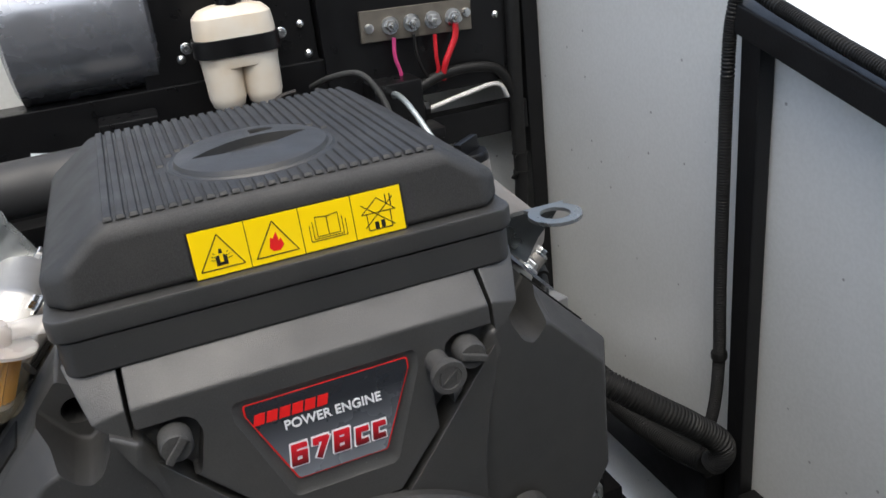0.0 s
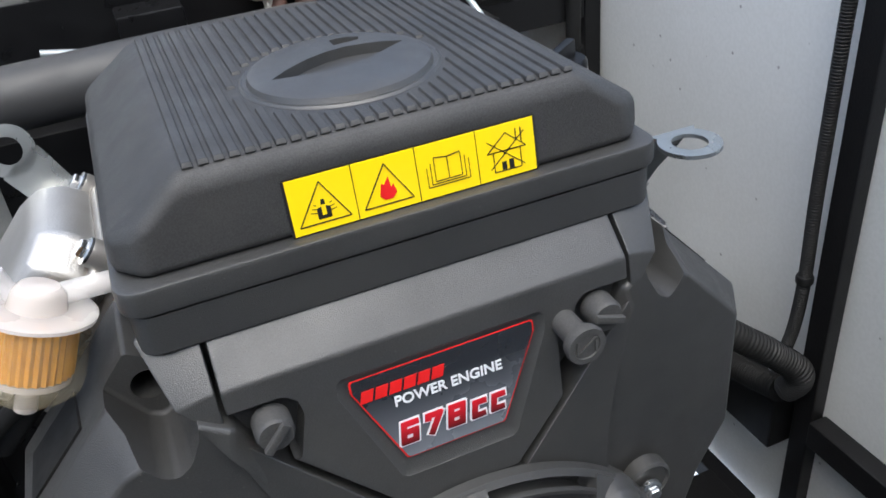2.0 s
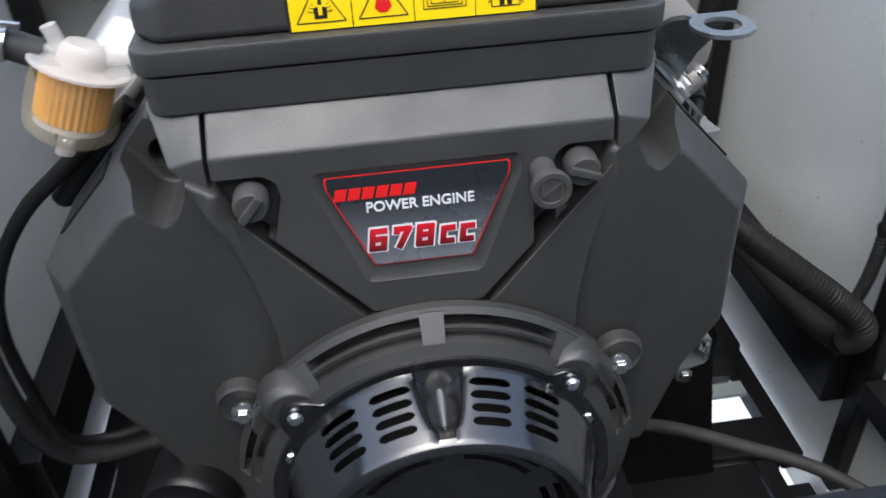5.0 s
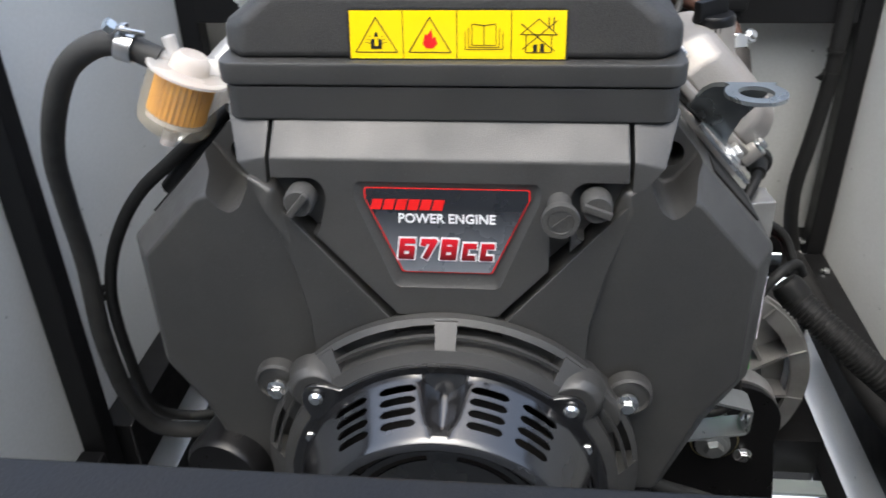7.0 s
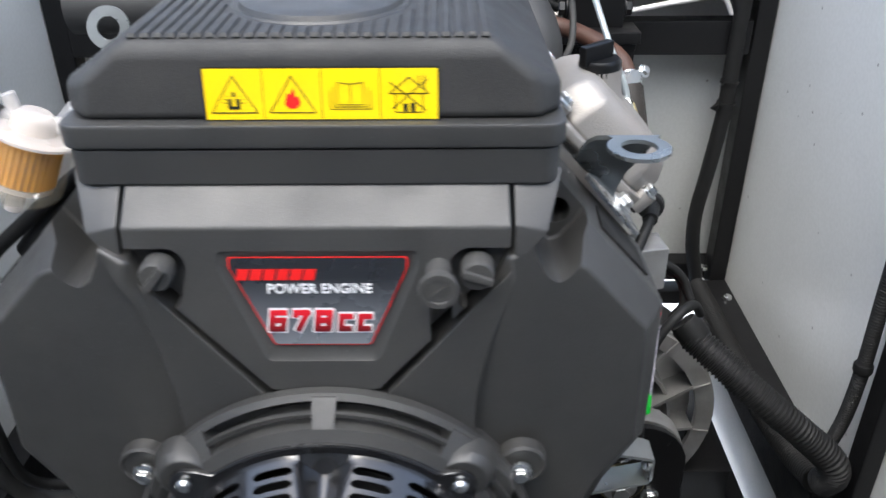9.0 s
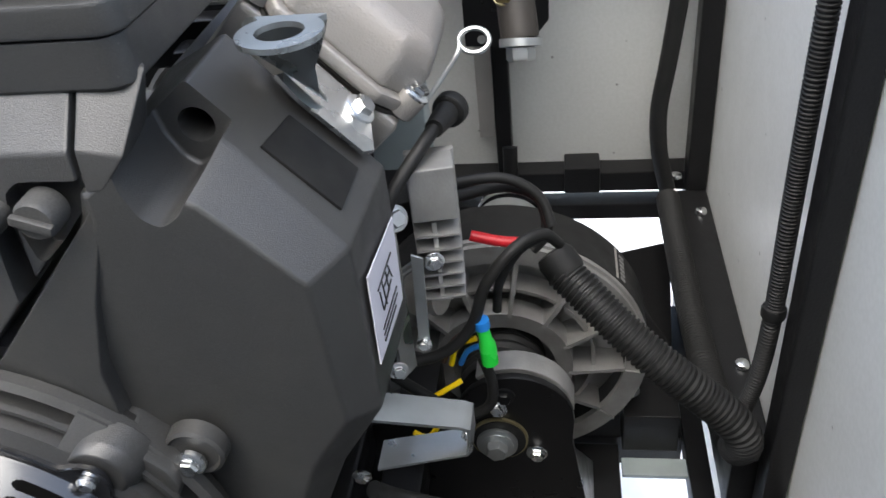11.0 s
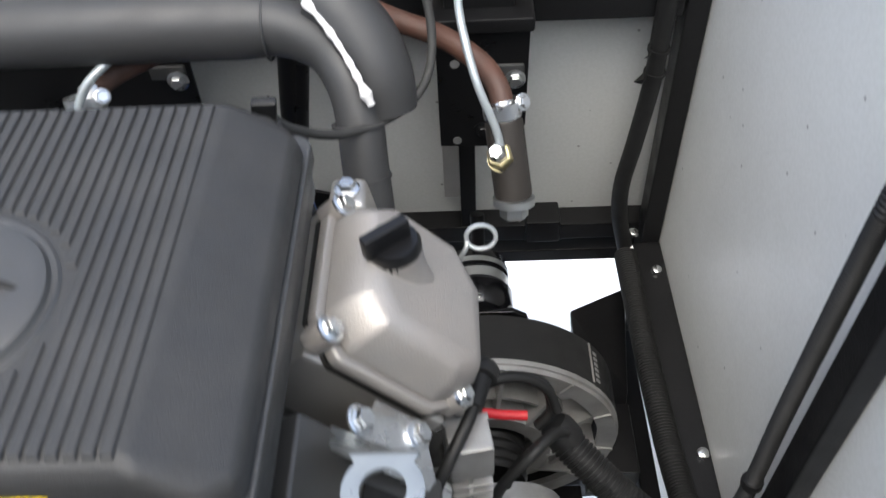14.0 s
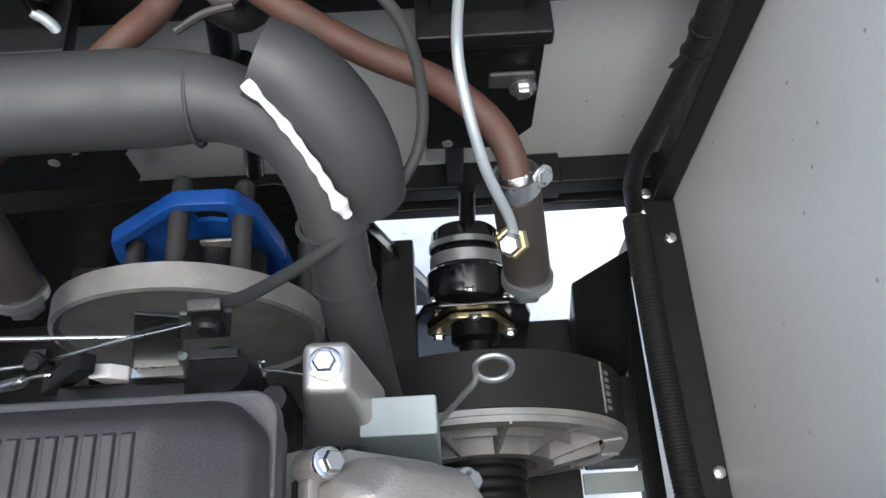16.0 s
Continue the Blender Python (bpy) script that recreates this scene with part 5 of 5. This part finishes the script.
part("plate", slab([(0.05, -0.242), (0.355, -0.242), (0.345, -0.195), (0.322, -0.04)] + [(0.27 + 0.054 * math.cos(radians(a)), -0.012 + 0.054 * math.sin(radians(a))) for a in range(0, 181, 15)] + [(0.16, -0.02), (0.05, -0.03)], "y", 0.236, 0.244, 0.0015), BLACK_SATIN, bearing)
part("bearing_collar", slab([(0.27 + r * math.cos(radians(a)), -0.012 + r * math.sin(radians(a))) for r, rng in ((0.043, range(0, 131, 10)), (0.054, range(130, -1, -10))) for a in rng], "y", 0.248, 0.272, 0.0015), ALU_GREY, bearing)
part("collar_bolt", hex_bolt((0.262, 0.236, 0.02), (0, -1, 0), 0.012), BLACK_SATIN, bearing)
part("big_washer", lathe([(0.0265, 0), (0.0265, 0.003), (0.0, 0.003)], (0.255, 0.235, -0.034), (0, -1, 0), 32), GOLD, bearing)
part("rubber_ring", lathe([(0.0245, 0.003), (0.0245, 0.0045), (0.0, 0.0045)], (0.255, 0.235, -0.034), (0, -1, 0), 32), RUBBER, bearing)
part("big_washer", lathe([(0.019, 0), (0.019, 0.003), (0.017, 0.004), (0.0, 0.004)], (0.253, 0.230, -0.036), (0, -1, 0), 32), STEEL, bearing)
part("bolt", hex_bolt((0.253, 0.226, -0.036), (0, -1, 0), 0.019, spin=15), STEEL, bearing)
part("bolt", hex_bolt((0.289, 0.235, -0.055), (0, -1, 0), 0.0125), ZINC, bearing)
part("bolt", hex_bolt((0.255, 0.235, 0.004), (0, -1, 0.2), 0.011), ZINC, bearing)
part("side_gusset", hull([(0.335, 0.244, -0.195), (0.345, 0.244, -0.195), (0.318, 0.244, -0.05), (0.335, 0.34, -0.195), (0.345, 0.34, -0.195)]), STEEL_BLACK, bearing)

pump = thing("pump", "black pump body with steel band and gold zinc flange", "pump")
part("pump_body", lathe([(0.0, 0.0), (0.034, 0.0), (0.04, 0.006), (0.042, 0.02), (0.042, 0.028), (0.039, 0.03), (0.039, 0.034), (0.042, 0.036), (0.042, 0.05), (0.047, 0.056), (0.047, 0.085), (0.04, 0.095), (0.025, 0.10)], (PX - 0.005, 0.60, PZ + 0.025), (0, -1, -0.12), 40), BLACK_GLOSS, pump)
part("pump_band", ring(0.0425, 0.0432, 0.036, 0.05, (PX - 0.005, 0.60, PZ + 0.025), (0, -1, -0.12), 40), STEEL, pump)
part("pump_band", ring(0.0425, 0.0432, 0.02, 0.027, (PX - 0.005, 0.60, PZ + 0.025), (0, -1, -0.12), 40), STEEL, pump)
for a in (20, 90, 160, 230, 310):
    part("bolt", hex_bolt((PX - 0.005 + 0.042 * math.cos(radians(a)), 0.512, PZ + 0.015 + 0.042 * math.sin(radians(a))), (0, -1, -0.1), 0.009), STEEL, pump)
part("pump_stem", lathe([(0.0095, 0), (0.0095, 0.06)], (PX - 0.002, 0.59, PZ + 0.05), (0, 0.35, 1), 16), BLACK_SATIN, pump)
part("pump_flange", slab([(PX - 0.056, PZ - 0.026), (PX - 0.052, PZ - 0.032), (PX - 0.030, PZ - 0.032), (PX + 0.026, PZ - 0.032), (PX + 0.046, PZ - 0.032), (PX + 0.050, PZ - 0.026), (PX + 0.024, PZ + 0.022), (PX + 0.016, PZ + 0.026), (PX - 0.020, PZ + 0.026), (PX - 0.028, PZ + 0.022)], "y", 0.488, 0.496, 0.002), GOLD, pump, "gold zinc-plated flange")
part("pump_mount", slab([(PX - 0.075, -0.2), (PX + 0.07, -0.2), (PX + 0.066, -0.03), (PX + 0.058, 0.0), (PX + 0.04, 0.012), (PX - 0.04, 0.012), (PX - 0.058, 0.0), (PX - 0.068, -0.03)], "y", 0.497, 0.505, 0.002), BLACK_GLOSS, pump)
part("pump_shaft", lathe([(0.028, 0.0), (0.028, 0.02), (0.02, 0.025), (0.02, 0.05)], (PX, 0.488, PZ), (0, -1, 0), 28), BLACK_SATIN, pump)
for s in (-1, 1):
    part("bolt", hex_bolt((PX + s * 0.042, 0.487, PZ - 0.024), (0, -1, 0), 0.012), ZINC, pump)
part("bolt", hex_bolt((PX, 0.487, PZ + 0.034), (0, -1, 0.1), 0.009), STEEL, pump)

gusset = thing("corner_gusset", "black folded steel gusset on the base frame", "bracket")
part("gusset_plate", hull([(0.377, 0.54, -0.044), (0.46, 0.592, -0.062), (0.46, 0.605, -0.2), (0.392, 0.54, -0.2), (0.396, 0.455, -0.2), (0.456, 0.455, -0.2), (0.393, 0.47, -0.14), (0.456, 0.47, -0.14)], 0.002), STEEL_BLACK, gusset)
part("gusset_foot", box(0.388, 0.452, 0.345, 0.447, -0.19, -0.13, 0.002), STEEL_BLACK, gusset)
part("gusset_foot", box(0.27, 0.392, 0.44, 0.548, -0.2, -0.185, 0.002), STEEL_BLACK, gusset)
part("bolt", hex_bolt((0.398, 0.385, -0.129), (0, 0, 1), 0.014), STEEL, gusset)
part("hanging_strut", tube([(0.068, 0.60, 0.33), (0.058, 0.598, 0.27), (0.040, 0.595, 0.16)], 0.0095, 12), BLACK_SATIN, gusset)
part("brace", hull([(x, y, z) for x, z in ((0.112, 0.13), (0.121, 0.13), (0.218, -0.185), (0.229, -0.185)) for y in (0.572, 0.583)], 0.001), BLACK_GLOSS, gusset)

# ---- flywheel and blue housing ----
blower = thing("alternator", "grey round alternator with a blue plastic cowl", "alternator")
part("disc", lathe([(0.0, 0), (0.104, 0.0), (0.112, 0.004), (0.112, 0.0245), (0.108, 0.026), (0.104, 0.022), (0.0, 0.02)], (0.007, 0.424, 0.213), (0, -1, 0), 64), ALU_GREY, blower, "flat grey metal disc")
COWL = [(-0.076, 0.195), (-0.069, 0.224), (0.0, 0.281), (0.008, 0.284), (0.048, 0.283), (0.055, 0.279), (0.069, 0.253), (0.077, 0.186), (0.077, 0.12), (-0.08, 0.12)]
centre = (0.008, 0.185)
inner_poly = [(centre[0] + (x - centre[0]) * 0.86, centre[1] + (z - centre[1]) * 0.89) for x, z in COWL]
window = slab([(0.008, 0.251), (0.024, 0.254), (0.040, 0.247), (0.036, 0.231), (0.022, 0.236), (0.011, 0.234)], "y", 0.46, 0.56)
part("cowl", cut(slab(COWL, "y", 0.490, 0.505, 0.002), slab(inner_poly, "y", 0.47, 0.501), window), BLUE, blower, "bright blue plastic cowl")
for x, z in ((0.006, 0.268), (0.056, 0.256), (-0.055, 0.2), (0.09, 0.14)):
    part("standoff", lathe([(0.0085, 0), (0.0085, 0.085), (0.006, 0.09)], (x, 0.435, z), (0, 1, 0), 16), EXHAUST, blower)
part("nameplate", box(0.016, 0.048, 0.476, 0.479, 0.19, 0.243, 0.001), ALU_GREY, blower)
part("body", lathe([(0.045, 0.0), (0.045, 0.05)], (0.018, 0.484, 0.19), (0, -1, 0), 40), BLACK_SATIN, blower)

# ---- injector fittings with hoses ----
def fitting(name, ox, oy, oz):
    f = thing(name, "dark steel valve body with gold nut and zinc plug", "valve")
    part("valve_body", lathe([(0.0165, 0), (0.0175, 0.004), (0.0175, 0.072), (0.015, 0.076)], (ox, oy, oz), (-0.12, 0.45, 0.88), 24), DARK_STEEL, f)
    part("plug", joined(lathe([(0.0195, 0), (0.0195, 0.007)], (ox, oy - 0.003, oz - 0.006), (0, 0.42, 0.9), 24), hex_bolt((ox, oy - 0.003, oz - 0.006), (0, -0.42, -0.9), 0.024, flange=False)), STEEL, f)
    part("nut", joined(lathe([(0.0125, 0), (0.0125, 0.011), (0.0105, 0.013)], (ox - 0.011, oy + 0.010, oz + 0.040), (-0.25, -0.55, 0.8), 6), lathe([(0.0135, -0.003), (0.0135, 0.0)], (ox - 0.011, oy + 0.010, oz + 0.040), (-0.25, -0.55, 0.8), 24)), GOLD, f, "gold zinc hexagon nut")
    part("nut", lathe([(0.0085, 0.013), (0.0085, 0.022), (0.006, 0.026)], (ox - 0.011, oy + 0.010, oz + 0.040), (-0.25, -0.55, 0.8), 6), ZINC, f)
    part("clamp_ring", ring(0.0155, 0.0175, -0.007, 0.007, (ox - 0.010, oy + 0.038, oz + 0.074), (-0.1, 0.35, 0.93), 28), ZINC, f)
    part("clamp_bolt", hex_bolt((ox + 0.008, oy + 0.036, oz + 0.082), (0.5, -0.6, 0.5), 0.010), ZINC, f)
    return f


fitting("pressure_valve", 0.286, 0.400, 0.309)
fitting("pressure_valve", -0.083, 0.400, 0.331)
bracket = thing("valve_bracket", "black folded steel bracket with bolts on the back wall", "bracket")
part("bracket_plate", slab([(0.215, 0.235), (0.285, 0.232), (0.309, 0.262), (0.311, 0.39), (0.215, 0.39)], "y", 0.562, 0.567, 0.001), BLACK_SATIN, bracket)
part("bracket_fold", box(0.213, 0.314, 0.548, 0.60, 0.388, 0.404, 0.003), BLACK_SATIN, bracket)
part("bracket_post", box(0.225, 0.295, 0.57, 0.622, 0.402, 0.47, 0.003), BLACK_SATIN, bracket)
for x in (0.224, 0.296):
    part("bolt", hex_bolt((x, 0.585, 0.425), (-1 if x < 0.26 else 1, 0, 0), 0.018), BLACK_SATIN, bracket)
part("hose_tab", box(0.268, 0.306, 0.556, 0.562, 0.327, 0.345, 0.003), EXHAUST, bracket)
part("bolt", hex_bolt((0.296, 0.556, 0.328), (0, -1, 0), 0.014), ZINC, bracket)
part("bolt", hex_bolt((0.262, 0.562, 0.258), (0, -1, 0), 0.012), BLACK_SATIN, bracket)
for x, z in ((0.234, 0.345), (0.234, 0.243)):
    part("bracket_rivet", lathe([(0.005, 0), (0.005, 0.001)], (x, 0.562, z), (0, -1, 0), 14), ALU_GREY, bracket)
part("hanger", box(0.213, 0.234, 0.652, 0.657, 0.068, 0.236, 0.001), ALU, bracket)

copy_thing(bracket, pose(-0.345, -0.01, 0.02))
back_plate = thing("back_plate", "black painted steel plate behind the valve", "plate")
part("plate", slab([(-0.285, 0.20), (-0.06, 0.205), (-0.053, 0.215), (-0.053, 0.385), (-0.285, 0.385)], "y", 0.560, 0.5645, 0.001), BLACK_SATIN, back_plate)
part("plate_fold", box(-0.285, -0.053, 0.5645, 0.60, 0.380, 0.385, 0.001), BLACK_SATIN, back_plate)
hoses = thing("coolant_hose", "rust-brown rubber hose running up to the console", "hose")
part("hose", tube([(0.277, 0.440, 0.386), (0.272, 0.455, 0.397), (0.258, 0.476, 0.406), (0.225, 0.500, 0.418), (0.179, 0.520, 0.427), (0.132, 0.550, 0.434), (0.097, 0.575, 0.446), (0.085, 0.590, 0.466)], 0.0104, 16), BROWN, hoses)
part("hose_ferrule", lathe([(0.0118, 0), (0.0118, 0.012), (0.0108, 0.014)], (0.279, 0.434, 0.377), (-0.2, 0.5, 0.75), 20), ZINC, hoses)
hoses2 = thing("coolant_hose", "dark rust-brown rubber hose behind the exhaust pipe", "hose")
part("hose", tube([(-0.086, 0.452, 0.41), (-0.07, 0.468, 0.415), (-0.03, 0.50, 0.42), (0.015, 0.535, 0.436), (0.035, 0.560, 0.435), (0.051, 0.580, 0.447), (0.057, 0.595, 0.464)], 0.0104, 16), BROWN, hoses2)
part("hose_ferrule", lathe([(0.0118, 0), (0.0118, 0.012), (0.0108, 0.014)], (-0.088, 0.446, 0.402), (-0.1, 0.5, 0.75), 20), ZINC, hoses2)
fuel_pipe = thing("steel_pipe", "thin bent zinc pipe rising from the valve", "pipe")
part("pipe", tube([(0.2735, 0.408, 0.364), (0.269, 0.412, 0.383), (0.253, 0.430, 0.421), (0.241, 0.470, 0.458), (0.241, 0.510, 0.466), (0.249, 0.560, 0.458), (0.264, 0.600, 0.435)], 0.0038, 10), PIPE_GREY, fuel_pipe)
pipe2 = thing("steel_pipe", "thin bent zinc pipe curling from the valve to the console", "pipe")
part("pipe", tube([(-0.092, 0.418, 0.385), (-0.096, 0.42, 0.40), (-0.085, 0.43, 0.425), (-0.065, 0.445, 0.44), (-0.045, 0.47, 0.445)], 0.0042, 10), PIPE_GREY, pipe2)
pipe3 = thing("steel_pipe", "thin bent zinc pipe along the console edge", "pipe")
part("pipe", tube([(-0.2, 0.56, 0.47), (-0.08, 0.565, 0.445), (-0.045, 0.562, 0.43), (-0.035, 0.55, 0.41)], 0.0042, 10), PIPE_GREY, pipe3)
cable = thing("throttle_cable", "black sheathed throttle cable in a loose loop", "cable")
part("sheath", tube([(0.103, 0.319, 0.476), (0.113, 0.333, 0.453), (0.138, 0.367, 0.418), (0.170, 0.400, 0.402), (0.195, 0.425, 0.402), (0.212, 0.450, 0.415), (0.216, 0.472, 0.444), (0.209, 0.490, 0.480), (0.191, 0.505, 0.505), (0.165, 0.54, 0.50), (0.150, 0.60, 0.48)], 0.0040, 12), HOSE_GREY, cable)

mount = thing("rubber_mount", "black rubber damper with washer under the console", "mount")
part("mount_arm", tube([(0.04, 0.60, 0.22), (0.05, 0.60, 0.30), (0.062, 0.60, 0.38)], 0.012, 14), BLACK_SATIN, mount)
part("mount_arm", tube([(0.068, 0.585, 0.41), (0.082, 0.582, 0.40), (0.098, 0.582, 0.412), (0.096, 0.584, 0.44)], 0.013, 14), RUBBER, mount)
part("washer", lathe([(0.014, 0), (0.014, 0.004), (0.008, 0.008)], (0.082, 0.572, 0.44), (0, -0.6, 0.8), 20), DARK_STEEL, mount)

# ---- wiring on the right ----
conduit = thing("corrugated_conduit", "thick black corrugated conduit from the engine to the frame", "conduit")
part("sleeve", tube([(0.3215, 0.219, 0.184), (0.345, 0.199, 0.169), (0.366, 0.183, 0.1545), (0.393, 0.168, 0.135), (0.4151, 0.1595, 0.1187), (0.4323, 0.156, 0.104), (0.4478, 0.152, 0.091), (0.461, 0.148, 0.076), (0.467, 0.152, 0.056), (0.466, 0.165, 0.034)], 0.0150, 18, ribs=0.0018, pitch=0.0046), RUBBER, conduit)
thin = thing("corrugated_conduit", "thin black corrugated conduit running up the side post", "conduit")
part("sleeve", tube([(0.470, 0.186, 0.03), (0.473, 0.186, 0.06), (0.478, 0.180, 0.11), (0.480, 0.178, 0.175), (0.480, 0.180, 0.27), (0.480, 0.180, 0.37), (0.481, 0.180, 0.50), (0.483, 0.178, 0.56), (0.486, 0.166, 0.588), (0.488, 0.12, 0.573), (0.488, 0.03, 0.5435), (0.488, -0.1, 0.5045), (0.488, -0.25, 0.4595)], 0.0068, 14, ribs=0.0011, pitch=0.0031), RUBBER, thin)
part("clip", lathe([(0.0085, -0.005), (0.0095, -0.003), (0.0095, 0.003), (0.0085, 0.005)], (0.480, 0.178, 0.175), (0, 0.05, 1), 16), RUBBER, thin, "black plastic clip")
part("tape_wrap", lathe([(0.0135, -0.012), (0.0165, -0.006), (0.0165, 0.008), (0.015, 0.012)], (0.320, 0.2215, 0.189), (0.6, -0.4, -0.65), 18), RUBBER, conduit, "black tape wrap")
floor_conduit = thing("corrugated_conduit", "black corrugated conduit lying along the bottom rail", "conduit")
part("sleeve", tube([(0.455, 0.60, 0.0), (0.455, 0.5, 0.003), (0.456, 0.4, 0.003), (0.459, 0.3, 0.005), (0.463, 0.23, 0.012), (0.466, 0.176, 0.026)], 0.0145, 14, ribs=0.0014, pitch=0.004), RUBBER, floor_conduit)
wires = thing("wiring_loom", "black cables with a green connector and coloured wires", "cable")
wires.location = (0.002, -0.030, 0.045)
part("cable", tube([(0.18, 0.17, 0.105), (0.225, 0.178, 0.112), (0.25, 0.185, 0.135), (0.263, 0.19, 0.172), (0.285, 0.20, 0.198), (0.305, 0.22, 0.197), (0.318, 0.233, 0.178)], 0.0046, 12), RUBBER, wires)
part("cable", tube([(0.255, 0.19, 0.10), (0.262, 0.188, 0.07), (0.258, 0.186, 0.045), (0.235, 0.184, 0.036), (0.205, 0.18, 0.065), (0.185, 0.175, 0.09)], 0.0046, 12), RUBBER, wires)
part("cable", tube([(0.268, 0.21, 0.13), (0.272, 0.208, 0.16), (0.288, 0.212, 0.188), (0.308, 0.228, 0.19)], 0.0038, 12), RUBBER, wires)
part("cable", tube([(0.235, 0.25, 0.225), (0.275, 0.26, 0.222), (0.302, 0.26, 0.205), (0.312, 0.25, 0.183)], 0.0044, 12), RUBBER, wires)
part("cable", tube([(0.235, 0.26, 0.205), (0.275, 0.27, 0.208), (0.302, 0.265, 0.2), (0.308, 0.255, 0.175), (0.296, 0.25, 0.16)], 0.005, 12), RUBBER, wires)
part("red_boot", tube([(0.245, 0.262, 0.166), (0.268, 0.262, 0.16), (0.288, 0.262, 0.158)], 0.0046, 12), WIRE_RED, wires, "red cable boot")
part("connector", tube([(0.258, 0.186, 0.134), (0.261, 0.186, 0.115), (0.262, 0.186, 0.096)], 0.0066, 14, radii=lambda t: 0.0052 + 0.0017 * (t > 0.35)), GREEN, wires, "bright green connector sleeve")
part("connector_end", lathe([(0.0062, 0), (0.0062, 0.008)], (0.2585, 0.186, 0.133), (-0.1, 0, 1), 14), WIRE_BLUE, wires)
for pts, m in (([(0.252, 0.19, 0.118), (0.236, 0.192, 0.108), (0.229, 0.194, 0.085)], WIRE_YELLOW), ([(0.25, 0.19, 0.127), (0.234, 0.195, 0.112), (0.222, 0.197, 0.085)], BROWN), ([(0.254, 0.192, 0.108), (0.243, 0.196, 0.098), (0.236, 0.2, 0.08)], WIRE_BLUE), ([(0.235, 0.2, 0.06), (0.21, 0.19, 0.05), (0.185, 0.185, 0.04)], WIRE_YELLOW), ([(0.215, 0.19, 0.02), (0.202, 0.186, 0.004), (0.19, 0.186, 0.01)], WIRE_YELLOW)):
    part("wire", tube(pts, 0.0024, 8), m, wires)
low_hose = thing("drain_hose", "grey rubber hose lying across the base frame", "hose")
part("hose", tube([(0.165, 0.10, 0.048), (0.185, 0.115, 0.016), (0.255, 0.12, -0.014), (0.32, 0.10, -0.030), (0.4, 0.06, -0.042), (0.455, -0.01, -0.048), (0.485, -0.10, -0.052), (0.488, -0.25, -0.06)], 0.0075, 12), HOSE_GREY, low_hose)
for at in ((0.493, 0.572, -0.003), (0.497, 0.301, -0.003), (0.466, 0.62, 0.02)):
    part("rail_screw", lathe([(0.0075, 0), (0.0065, 0.004), (0.003, 0.006)], at, (0, 0, 1), 18), ZINC, frame_thing)
